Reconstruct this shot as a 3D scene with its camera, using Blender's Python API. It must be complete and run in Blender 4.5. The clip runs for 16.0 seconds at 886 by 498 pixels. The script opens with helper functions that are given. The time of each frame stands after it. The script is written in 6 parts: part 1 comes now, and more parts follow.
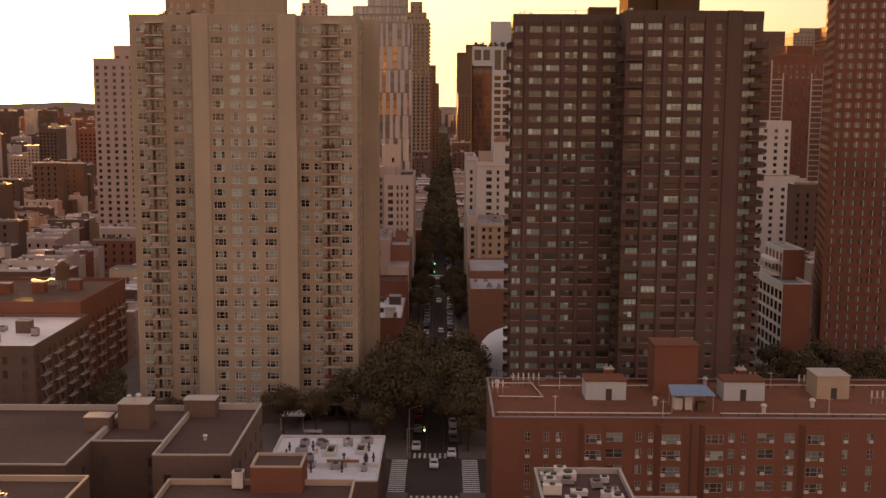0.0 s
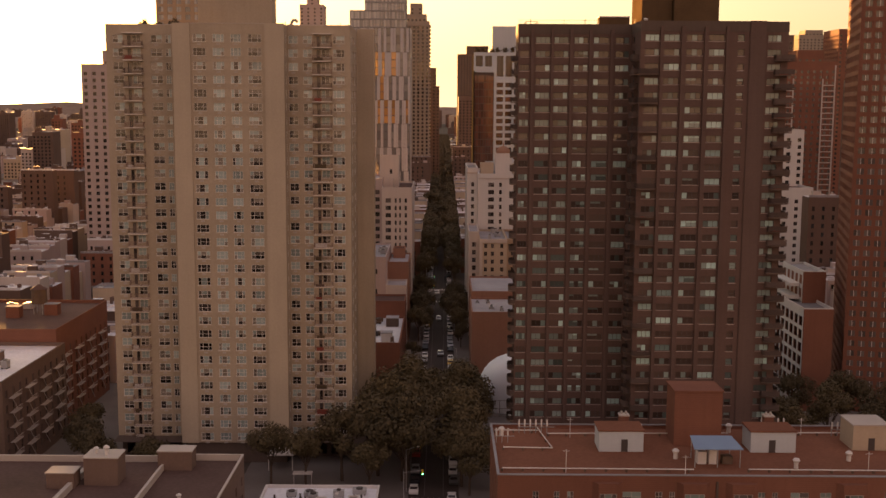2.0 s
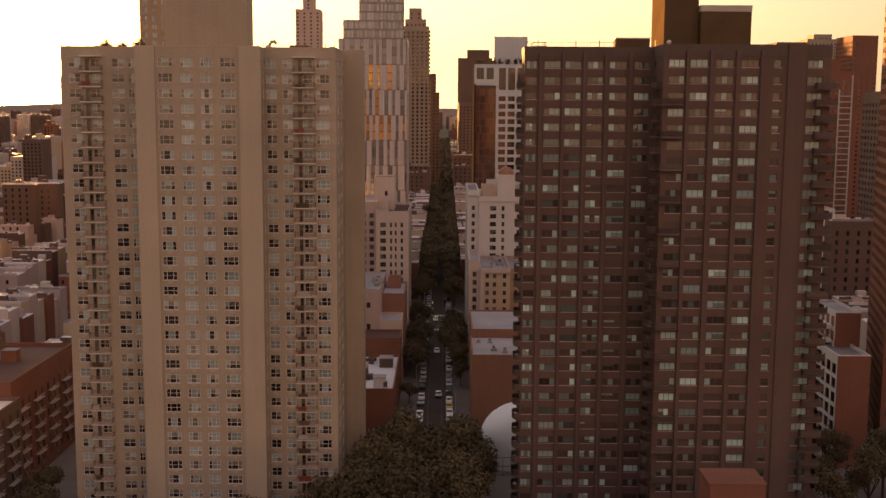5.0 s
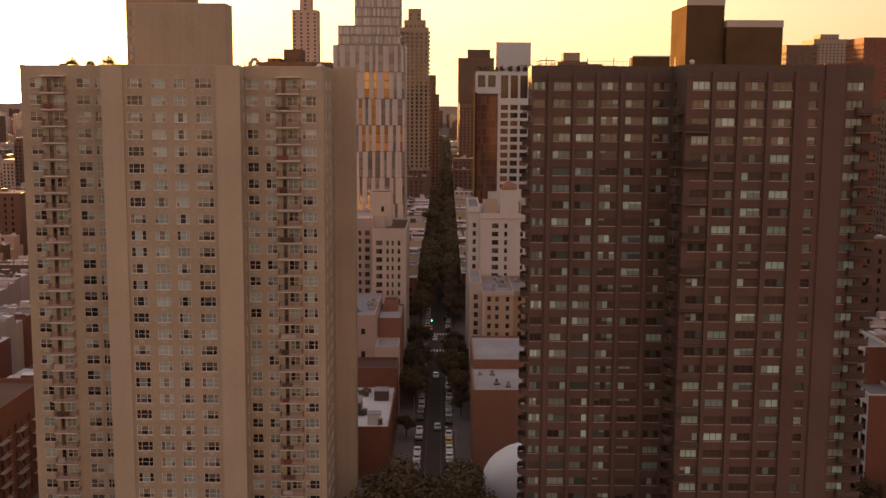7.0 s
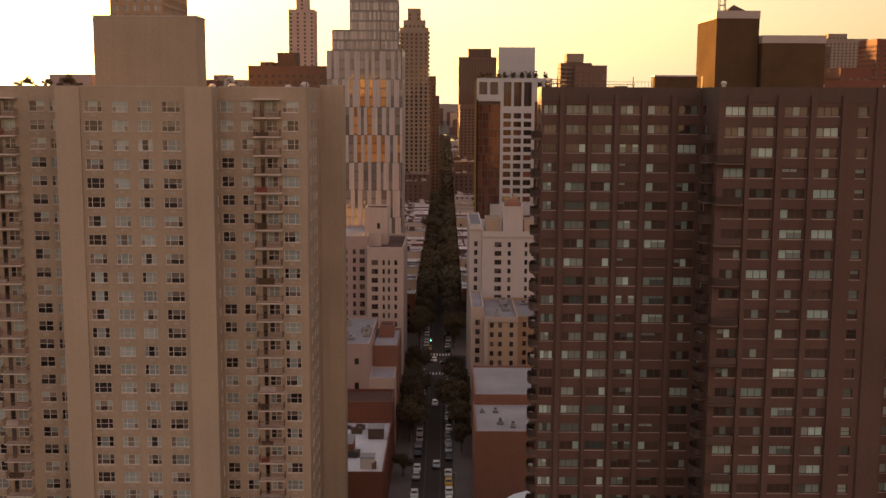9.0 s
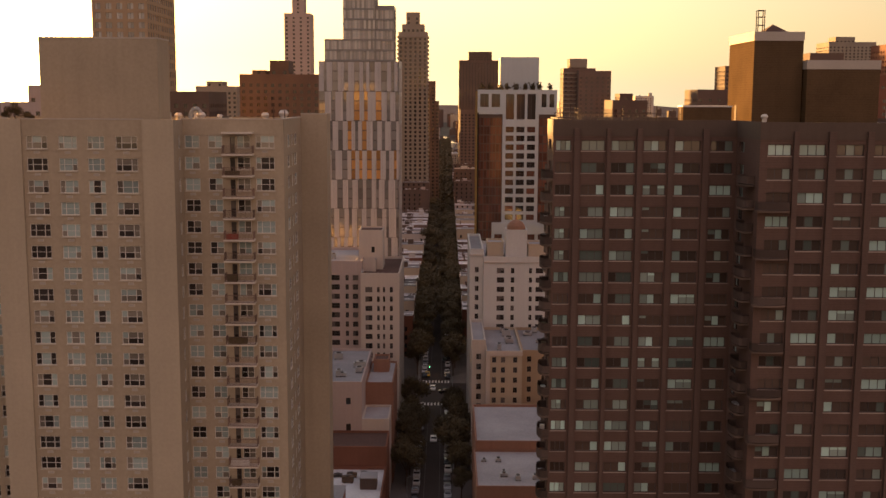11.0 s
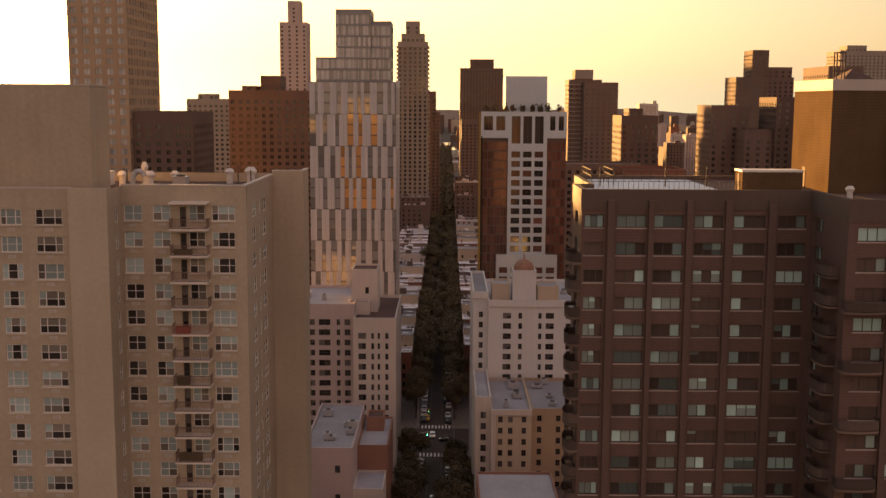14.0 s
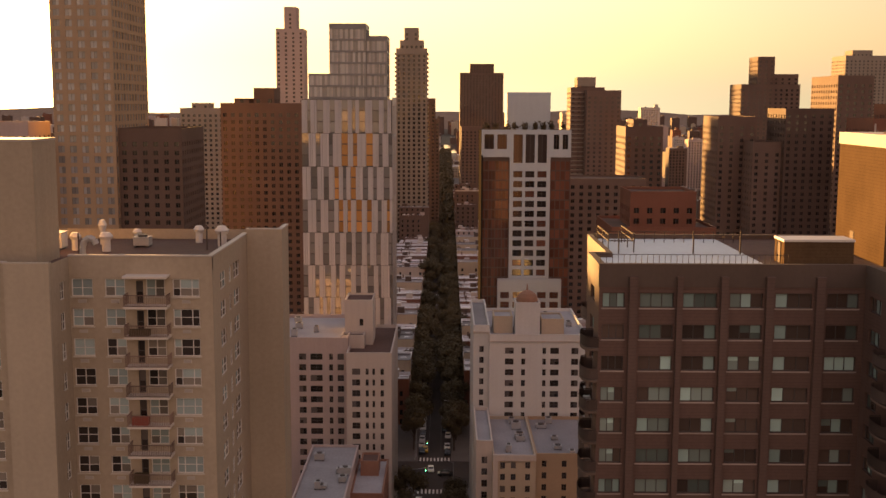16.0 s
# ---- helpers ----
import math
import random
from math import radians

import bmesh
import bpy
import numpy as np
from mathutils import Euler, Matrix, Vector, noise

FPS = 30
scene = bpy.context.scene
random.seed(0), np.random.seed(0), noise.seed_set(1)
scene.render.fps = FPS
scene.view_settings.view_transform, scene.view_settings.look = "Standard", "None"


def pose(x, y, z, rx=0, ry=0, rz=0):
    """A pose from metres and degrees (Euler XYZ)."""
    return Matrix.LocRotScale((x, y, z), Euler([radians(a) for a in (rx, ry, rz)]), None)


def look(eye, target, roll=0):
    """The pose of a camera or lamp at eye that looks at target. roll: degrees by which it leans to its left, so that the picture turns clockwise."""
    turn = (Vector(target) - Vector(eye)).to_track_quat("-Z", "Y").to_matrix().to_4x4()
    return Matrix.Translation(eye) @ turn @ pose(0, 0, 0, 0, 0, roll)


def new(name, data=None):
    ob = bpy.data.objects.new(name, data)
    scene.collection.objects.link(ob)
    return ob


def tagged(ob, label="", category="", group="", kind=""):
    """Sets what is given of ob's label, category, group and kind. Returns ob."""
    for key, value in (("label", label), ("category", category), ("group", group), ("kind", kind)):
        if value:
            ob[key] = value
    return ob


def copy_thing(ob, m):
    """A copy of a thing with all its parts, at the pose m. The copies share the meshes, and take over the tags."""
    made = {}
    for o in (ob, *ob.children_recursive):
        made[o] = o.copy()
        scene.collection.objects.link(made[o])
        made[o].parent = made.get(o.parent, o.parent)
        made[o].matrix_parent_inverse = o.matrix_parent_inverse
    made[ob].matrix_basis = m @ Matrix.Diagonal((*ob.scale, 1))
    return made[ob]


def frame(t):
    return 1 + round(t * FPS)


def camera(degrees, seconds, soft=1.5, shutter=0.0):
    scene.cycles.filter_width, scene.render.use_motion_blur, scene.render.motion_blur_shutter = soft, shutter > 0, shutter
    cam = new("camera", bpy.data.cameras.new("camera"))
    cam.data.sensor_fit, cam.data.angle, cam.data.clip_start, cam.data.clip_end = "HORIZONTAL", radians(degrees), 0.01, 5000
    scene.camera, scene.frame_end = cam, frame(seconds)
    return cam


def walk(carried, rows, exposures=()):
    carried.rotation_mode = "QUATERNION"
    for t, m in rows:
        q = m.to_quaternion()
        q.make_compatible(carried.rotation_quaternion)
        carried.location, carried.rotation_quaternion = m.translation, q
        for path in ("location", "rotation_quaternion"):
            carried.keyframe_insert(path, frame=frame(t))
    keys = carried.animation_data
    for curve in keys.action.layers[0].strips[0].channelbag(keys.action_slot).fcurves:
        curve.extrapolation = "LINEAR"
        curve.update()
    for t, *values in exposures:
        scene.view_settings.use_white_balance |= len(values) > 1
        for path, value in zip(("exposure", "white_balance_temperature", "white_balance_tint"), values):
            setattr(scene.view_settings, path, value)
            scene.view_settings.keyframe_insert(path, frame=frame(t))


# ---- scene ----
cam = camera(44.0, 16.0)
# seconds, x, y, z, yaw, pitch, roll
ROWS = [
    (0.0, 0.04, 0.00, 71.54, 0.05, -7.43, -0.29),
    (0.5, 0.15, 4.33, 72.47, 0.06, -7.45, -0.29),
    (1.0, 0.23, 8.72, 73.38, 0.07, -7.46, -0.29),
    (1.5, 0.21, 13.07, 74.18, 0.07, -7.46, -0.31),
    (2.0, 0.17, 17.21, 75.02, 0.08, -7.46, -0.33),
    (2.5, 0.30, 21.41, 75.87, 0.10, -7.45, -0.33),
    (3.0, 0.45, 25.65, 76.80, 0.10, -7.44, -0.31),
    (3.5, 0.56, 29.89, 77.71, 0.11, -7.44, -0.33),
    (4.0, 0.67, 34.16, 78.67, 0.12, -7.44, -0.34),
    (6.5, 0.97, 57.08, 84.29, 0.13, -7.57, -0.32),
    (7.0, 1.05, 62.16, 85.42, 0.14, -7.63, -0.32),
    (7.5, 1.19, 67.43, 86.46, 0.17, -7.67, -0.32),
    (8.0, 1.23, 72.67, 87.46, 0.17, -7.72, -0.35),
    (8.5, 1.27, 77.85, 88.50, 0.17, -7.77, -0.31),
    (9.0, 1.29, 82.99, 89.56, 0.17, -7.81, -0.31),
    (11.5, 1.72, 109.45, 94.93, 0.19, -7.79, -0.26),
    (12.0, 1.72, 114.53, 96.12, 0.19, -7.76, -0.26),
    (12.5, 1.63, 119.42, 97.17, 0.20, -7.70, -0.27),
    (13.0, 1.59, 123.99, 98.02, 0.20, -7.66, -0.28),
    (13.5, 1.61, 128.26, 98.83, 0.22, -7.64, -0.29),
    (14.0, 1.56, 132.35, 99.74, 0.23, -7.63, -0.30),
    (14.5, 1.67, 136.38, 100.72, 0.24, -7.62, -0.27),
    (15.0, 1.69, 140.37, 101.80, 0.24, -7.62, -0.27),
    (15.5, 1.72, 144.22, 103.12, 0.24, -7.61, -0.26),
    (16.0, 1.87, 148.00, 104.84, 0.23, -7.61, -0.24),
]
# seconds, stops, kelvin, tint: the picture is warmest at the start
LENS = [(0.0, 2.5, 7250, 20), (4.0, 2.5, 7200, 20), (8.0, 2.45, 7000, 18), (12.5, 2.35, 6650, 14), (16.0, 2.42, 6850, 16)]
walk(cam, [(t, pose(x, y, z, 90 + pitch, roll, yaw)) for t, x, y, z, yaw, pitch, roll in ROWS], LENS)

# ---------------- sky and sun ----------------
SUN_AZ, SUN_EL = -21.5, 1.4          # degrees from the street's axis, and above the horizon
sun_dir = Vector((math.sin(radians(SUN_AZ)) * math.cos(radians(SUN_EL)), math.cos(radians(SUN_AZ)) * math.cos(radians(SUN_EL)), math.sin(radians(SUN_EL))))

world = bpy.data.worlds.new("sky")
scene.world = world
world.use_nodes = True
wt = world.node_tree
wt.nodes.clear()
w_out = wt.nodes.new("ShaderNodeOutputWorld")
w_bg = wt.nodes.new("ShaderNodeBackground")
w_sky = wt.nodes.new("ShaderNodeTexSky")
w_sky.sky_type = "NISHITA"
w_sky.sun_disc = False
w_sky.sun_elevation, w_sky.sun_rotation = radians(SUN_EL), radians(SUN_AZ)
w_sky.air_density, w_sky.dust_density, w_sky.ozone_density = 1.0, 2.5, 0.6
# the glow of the low sun in the evening air
w_co = wt.nodes.new("ShaderNodeTexCoord")
w_dot = wt.nodes.new("ShaderNodeVectorMath")
w_dot.operation = "DOT_PRODUCT"
w_dot.inputs[1].default_value = sun_dir
wt.links.new(w_co.outputs["Generated"], w_dot.inputs[0])


def glow(power, colour, source=w_dot):
    up = wt.nodes.new("ShaderNodeMath")
    up.operation = "MAXIMUM"
    up.inputs[1].default_value = 0.0
    wt.links.new(source.outputs["Value"], up.inputs[0])
    pw = wt.nodes.new("ShaderNodeMath")
    pw.operation = "POWER"
    pw.inputs[1].default_value = power
    wt.links.new(up.outputs[0], pw.inputs[0])
    sc = wt.nodes.new("ShaderNodeVectorMath")
    sc.operation = "SCALE"
    sc.inputs[0].default_value = colour
    wt.links.new(pw.outputs[0], sc.inputs["Scale"])
    return sc.outputs[0]


def added(a, b):
    ad = wt.nodes.new("ShaderNodeVectorMath")
    ad.operation = "ADD"
    wt.links.new(a, ad.inputs[0])
    wt.links.new(b, ad.inputs[1])
    return ad.outputs[0]


total = added(w_sky.outputs[0], glow(3.0, (1.8, 2.5, 2.4)))
total = added(total, glow(9.0, (2.6, 2.35, 0.75)))
total = added(total, glow(60.0, (10.0, 6.5, 1.8)))
total = added(total, glow(900.0, (90.0, 62.0, 20.0)))
base = wt.nodes.new("ShaderNodeRGB")
base.outputs[0].default_value = (0.80, 0.50, 0.40, 1)
total = added(total, base.outputs[0])
# the rosy sky opposite the sunset
w_neg = wt.nodes.new("ShaderNodeVectorMath")
w_neg.operation = "SCALE"
w_neg.inputs["Scale"].default_value = -1.0
wt.links.new(w_co.outputs["Generated"], w_neg.inputs[0])
w_dot2 = wt.nodes.new("ShaderNodeVectorMath")
w_dot2.operation = "DOT_PRODUCT"
w_dot2.inputs[1].default_value = sun_dir
wt.links.new(w_neg.outputs[0], w_dot2.inputs[0])
total = added(total, glow(1.5, (2.65, 1.42, 1.08), w_dot2))
# the clear evening sky overhead
w_dot3 = wt.nodes.new("ShaderNodeVectorMath")
w_dot3.operation = "DOT_PRODUCT"
w_dot3.inputs[1].default_value = (0, 0, 1)
wt.links.new(w_co.outputs["Generated"], w_dot3.inputs[0])
total = added(total, glow(1.2, (0.55, 0.75, 1.05), w_dot3))
# warm air low on the horizon
w_low = wt.nodes.new("ShaderNodeMath")
w_low.operation, w_low.use_clamp = "SUBTRACT", True
w_low.inputs[0].default_value = 1.0
wt.links.new(w_dot3.outputs["Value"], w_low.inputs[1])
total = added(total, glow(12.0, (1.7, 1.25, 0.3), w_low))
wt.links.new(total, w_bg.inputs["Color"])
w_bg.inputs["Strength"].default_value = 0.04
wt.links.new(w_bg.outputs[0], w_out.inputs[0])

sun_lamp = bpy.data.lights.new("sun", "SUN")
sun_lamp.energy, sun_lamp.angle, sun_lamp.color = 5.0, radians(0.6), (1.0, 0.52, 0.15)
sun = new("sun", sun_lamp)
sun.matrix_world = look(sun_dir * 1000.0, (0, 0, 0))
tagged(sun, kind="structure")

# ---------------- materials ----------------
def material(name, colour, rough=0.85, scale=0.5, vary=0.25, bump=0.15, metal=0.0, spread=0.0, island=0.0, streak=0.0, fine=6.0, course=None):
    """A weathered surface: broad stains, fine grain, relief; spread: difference between objects; streak: rain marks; course: rows of brick."""
    m = bpy.data.materials.new(name)
    m.use_nodes = True
    nt = m.node_tree
    bsdf = nt.nodes["Principled BSDF"]
    bsdf.inputs["Roughness"].default_value, bsdf.inputs["Metallic"].default_value = rough, metal
    bsdf.inputs["Specular IOR Level"].default_value = 0.0 if rough == 1.0 else (0.15 if rough > 0.8 else 0.5)
    co = nt.nodes.new("ShaderNodeTexCoord")
    geo = nt.nodes.new("ShaderNodeNewGeometry")

    def noise_tex(sc, detail, stretch=None):
        n = nt.nodes.new("ShaderNodeTexNoise")
        n.inputs["Scale"].default_value, n.inputs["Detail"].default_value = sc, detail
        if stretch:
            mp = nt.nodes.new("ShaderNodeMapping")
            mp.inputs["Scale"].default_value = stretch
            nt.links.new(geo.outputs["Position"], mp.inputs["Vector"])
            nt.links.new(mp.outputs[0], n.inputs["Vector"])
        else:
            nt.links.new(geo.outputs["Position"], n.inputs["Vector"])
        return n.outputs["Fac"]

    def maths(op, a, b):
        n = nt.nodes.new("ShaderNodeMath")
        n.operation = op
        for k, v in enumerate((a, b)):
            if isinstance(v, (int, float)):
                n.inputs[k].default_value = v
            else:
                nt.links.new(v, n.inputs[k])
        return n.outputs[0]

    broad = maths("SUBTRACT", noise_tex(scale * 0.22, 3), 0.5)
    grain = maths("SUBTRACT", noise_tex(scale * fine, 4), 0.5)
    value = maths("ADD", 1.0, maths("ADD", maths("MULTIPLY", broad, vary * 2.2), maths("MULTIPLY", grain, vary * 1.4)))
    if streak:
        rain = maths("SUBTRACT", noise_tex(1.0, 3, (1.3, 1.3, 0.05)), 0.5)
        value = maths("ADD", value, maths("MULTIPLY", rain, streak * 2))
    height = grain
    if course:
        sep = nt.nodes.new("ShaderNodeSeparateXYZ")
        nt.links.new(geo.outputs["Position"], sep.inputs[0])
        row = maths("FRACT", maths("MULTIPLY", sep.outputs["Z"], 1.0 / course), 0)
        joint = maths("LESS_THAN", row, 0.14)
        value = maths("MULTIPLY", value, maths("SUBTRACT", 1.0, maths("MULTIPLY", joint, 0.16)))
        height = maths("SUBTRACT", grain, joint)
    if spread:
        info = nt.nodes.new("ShaderNodeObjectInfo")
        value = maths("MULTIPLY", value, maths("ADD", 1.0 - spread, maths("MULTIPLY", info.outputs["Random"], spread * 2)))
    if island:
        value = maths("MULTIPLY", value, maths("ADD", 1.0 - island, maths("MULTIPLY", geo.outputs["Random Per Island"], island * 2)))
    mul = nt.nodes.new("ShaderNodeVectorMath")
    mul.operation = "SCALE"
    mul.inputs[0].default_value = colour
    nt.links.new(value, mul.inputs["Scale"])
    nt.links.new(mul.outputs[0], bsdf.inputs["Base Color"])
    if bump:
        bp = nt.nodes.new("ShaderNodeBump")
        bp.inputs["Strength"].default_value, bp.inputs["Distance"].default_value = bump, 0.05
        nt.links.new(height, bp.inputs["Height"])
        nt.links.new(bp.outputs[0], bsdf.inputs["Normal"])
    return m


def glass_material(name, colour, spread=0.35, rough=0.06, spec=0.7):
    """Window glass over a room or a drawn blind, some with reflected sky put into the colour; it differs from window to
    window.
    """
    m = bpy.data.materials.new(name)
    m.use_nodes = True
    nt = m.node_tree
    bsdf = nt.nodes["Principled BSDF"]
    info = nt.nodes.new("ShaderNodeObjectInfo")
    geo = nt.nodes.new("ShaderNodeNewGeometry")
    add = nt.nodes.new("ShaderNodeMath")
    add.operation = "MULTIPLY_ADD"
    nt.links.new(info.outputs["Random"], add.inputs[0])
    add.inputs[1].default_value, add.inputs[2].default_value = 2 * spread, 1.0 - spread
    more = nt.nodes.new("ShaderNodeMath")
    more.operation = "MULTIPLY"
    nt.links.new(add.outputs[0], more.inputs[0])
    isl = nt.nodes.new("ShaderNodeMath")
    isl.operation = "MULTIPLY_ADD"
    nt.links.new(geo.outputs["Random Per Island"], isl.inputs[0])
    isl.inputs[1].default_value, isl.inputs[2].default_value = 0.8, 0.6
    nt.links.new(isl.outputs[0], more.inputs[1])
    sc = nt.nodes.new("ShaderNodeVectorMath")
    sc.operation = "SCALE"
    sc.inputs[0].default_value = colour
    nt.links.new(more.outputs[0], sc.inputs["Scale"])
    nt.links.new(sc.outputs[0], bsdf.inputs["Base Color"])
    bsdf.inputs["Roughness"].default_value = rough
    bsdf.inputs["Specular IOR Level"].default_value = spec
    return m


M = {
    "tan_brick": material("tan_brick", (0.395, 0.328, 0.252), 0.9, 0.4, 0.2, 0.2, streak=0.09),
    "tan_pier": material("tan_pier", (0.435, 0.368, 0.288), 0.9, 0.4, 0.14, 0.15, streak=0.06),
    "brown_brick": material("brown_brick", (0.138, 0.089, 0.076), 0.9, 0.5, 0.2, 0.25, streak=0.08, course=0.3),
    "brown_rib": material("brown_rib", (0.134, 0.090, 0.078), 0.9, 0.5, 0.18, 0.25, streak=0.1, course=0.3),
    "house_brick": material("house_brick", (0.112, 0.074, 0.044), 1.0, 0.9, 0.3, 0.3, streak=0.08, course=0.3),
    "dark_band": material("dark_band", (0.115, 0.085, 0.072), 0.85, 0.4, 0.12, 0.1, streak=0.12),
    "red_brick": material("red_brick", (0.21, 0.095, 0.066), 0.92, 0.5, 0.2, 0.25, streak=0.08, course=0.3),
    "far_brick": material("far_brick", (0.145, 0.100, 0.083), 0.92, 0.4, 0.2, 0.0, spread=0.25, streak=0.06),
    "far_tan": material("far_tan", (0.29, 0.245, 0.205), 0.92, 0.4, 0.15, 0.0, streak=0.06),
    "cream": material("cream", (0.50, 0.44, 0.40), 0.9, 0.4, 0.1, 0.1, streak=0.08),
    "pinkish": material("pinkish", (0.42, 0.34, 0.32), 0.9, 0.4, 0.1, 0.1, streak=0.08),
    "white_wall": material("white_wall", (0.55, 0.54, 0.53), 0.85, 0.4, 0.1, 0.1, streak=0.08),
    "beige": material("beige", (0.45, 0.37, 0.285), 0.9, 0.4, 0.12, 0.1, streak=0.06),
    "grey_panel": material("grey_panel", (0.43, 0.41, 0.415), 0.6, 0.4, 0.12, 0.05, island=0.22, streak=0.05),
    "rust": material("rust", (0.27, 0.145, 0.105), 0.9, 0.4, 0.15, 0.15, streak=0.1),
    "wall_tan": material("wall_tan", (0.37, 0.27, 0.185), 0.9, 0.4, 0.12, 0.1, streak=0.06),
    "cool_white": material("cool_white", (0.47, 0.515, 0.555), 0.85, 0.4, 0.08, 0.05, streak=0.05),
    "mullion": material("mullion", (0.20, 0.195, 0.20), 0.5, 0.5, 0.1, 0.0),
    "charcoal": material("charcoal", (0.03, 0.026, 0.023), 1.0, 0.4, 0.15, 0.0),
    "stone_trim": material("stone_trim", (0.45, 0.40, 0.36), 0.8, 0.8, 0.12, 0.1),
    "sill": material("sill", (0.60, 0.57, 0.55), 0.7, 0.8, 0.1, 0.05),
    "sill_tan": material("sill_tan", (0.50, 0.45, 0.385), 0.8, 0.8, 0.15, 0.05, spread=0.15),
    "sill_brown": material("sill_brown", (0.36, 0.29, 0.265), 0.8, 0.8, 0.15, 0.05, spread=0.2),
    "roof_deck": material("roof_deck", (0.56, 0.60, 0.64), 0.7, 0.3, 0.18, 0.1),
    "paint_worn": material("paint_worn", (0.16, 0.145, 0.14), 0.85, 1.5, 0.4, 0.0),
    "frame_white": material("frame_white", (0.66, 0.63, 0.60), 0.5, 1.0, 0.08, 0.0),
    "frame_grey": material("frame_grey", (0.40, 0.36, 0.34), 0.5, 1.0, 0.08, 0.0),
    "frame_dark": material("frame_dark", (0.06, 0.05, 0.05), 0.5, 1.0, 0.1, 0.0),
    "roof_dark": material("roof_dark", (0.115, 0.072, 0.062), 0.95, 0.3, 0.4, 0.3, streak=0.0),
    "roof_red": material("roof_red", (0.205, 0.088, 0.055), 0.95, 0.3, 0.35, 0.3),
    "roof_white": material("roof_white", (0.62, 0.62, 0.66), 0.7, 0.3, 0.35, 0.2, spread=0.2),
    "roof_grey": material("roof_grey", (0.28, 0.27, 0.285), 0.85, 0.4, 0.35, 0.2, spread=0.3),
    "asphalt": material("asphalt", (0.070, 0.055, 0.050), 0.9, 0.35, 0.35, 0.2),
    "pavement": material("pavement", (0.17, 0.15, 0.14), 0.9, 0.5, 0.25, 0.15),
    "paint": material("paint", (0.62, 0.60, 0.57), 0.8, 1.5, 0.3, 0.0),
    "earth": material("earth", (0.085, 0.07, 0.058), 0.95, 0.05, 0.5, 0.1),
    "metal": material("metal", (0.36, 0.355, 0.36), 0.6, 1.0, 0.25, 0.05, metal=0.3),
    "rail": material("rail", (0.095, 0.07, 0.062), 0.95, 1.0, 0.15, 0.0, spread=0.35),
    "balcony_slab": material("balcony_slab", (0.64, 0.58, 0.52), 0.85, 0.8, 0.15, 0.1),
    "balcony_brown": material("balcony_brown", (0.15, 0.108, 0.09), 0.85, 0.8, 0.2, 0.1, spread=0.3),
    "balcony_rail": material("balcony_rail", (0.17, 0.105, 0.085), 0.7, 0.8, 0.2, 0.0, spread=0.4),
    "bark": material("bark", (0.09, 0.065, 0.05), 0.95, 3.0, 0.3, 0.3),
    "leaf": material("leaf", (0.082, 0.060, 0.026), 0.8, 0.5, 0.3, 0.0, island=0.3, spread=0.2),
    "canopy": material("canopy", (0.66, 0.70, 0.76), 0.6, 0.3, 0.06, 0.05),
    "hill": material("hill", (0.26, 0.20, 0.16), 1.0, 0.01, 0.3, 0.0),
    "tyre": material("tyre", (0.02, 0.02, 0.02), 0.9, 3.0, 0.1, 0.0),
    "car_white": material("car_white", (0.70, 0.69, 0.68), 0.3, 1.0, 0.05, 0.0),
    "car_dark": material("car_dark", (0.035, 0.035, 0.04), 0.25, 1.0, 0.05, 0.0, spread=0.4),
    "car_grey": material("car_grey", (0.30, 0.30, 0.31), 0.3, 1.0, 0.05, 0.0, metal=0.4, spread=0.4),
    "car_red": material("car_red", (0.28, 0.03, 0.02), 0.3, 1.0, 0.05, 0.0),
    "car_yellow": material("car_yellow", (0.65, 0.38, 0.03), 0.35, 1.0, 0.05, 0.0),
    "dome": material("dome", (0.26, 0.13, 0.08), 0.6, 2.0, 0.2, 0.1),
    "wood": material("wood", (0.14, 0.10, 0.075), 0.9, 2.0, 0.3, 0.2),
    "blue_tarp": material("blue_tarp", (0.20, 0.29, 0.42), 0.6, 1.0, 0.1, 0.1),
    "cloth_red": material("cloth_red", (0.30, 0.07, 0.05), 0.9, 2.0, 0.2, 0.1),
    "tan_dark": glass_material("tan_dark", (0.03, 0.024, 0.022), 0.5),
    "tan_mid": glass_material("tan_mid", (0.17, 0.15, 0.13), 0.5),
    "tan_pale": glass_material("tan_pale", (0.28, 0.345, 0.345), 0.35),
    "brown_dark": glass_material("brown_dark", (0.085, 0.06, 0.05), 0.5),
    # mid and pale: reflected sky opposite the sunset is put into the teal colour
    "brown_sky_mid": glass_material("brown_sky_mid", (0.19, 0.24, 0.225), 0.7),
    "brown_sky_pale": glass_material("brown_sky_pale", (0.36, 0.51, 0.49), 0.55),
    "glass_dark": glass_material("glass_dark", (0.03, 0.024, 0.022), 0.5),
    "glass_mid": glass_material("glass_mid", (0.10, 0.085, 0.08), 0.5),
    "glass_bronze": glass_material("glass_bronze", (0.15, 0.065, 0.045), 0.3, 0.05),
    "glass_blue": glass_material("glass_blue", (0.13, 0.125, 0.125), 0.4, 0.04, 0.9),
    # pale base colour stands in for the sky reflected in the glass
    "glass_sky": glass_material("glass_sky", (0.34, 0.34, 0.35), 0.3, 0.04, 0.9),
    # the orange is a sunset-coloured reflection put into the base colour
    "glass_orange_reflection": glass_material("glass_orange_reflection", (0.34, 0.175, 0.06), 0.4, 0.04, 0.9),
}
water_mat = material("water", (0.10, 0.11, 0.12), 0.05, 0.05, 0.1, 0.0)
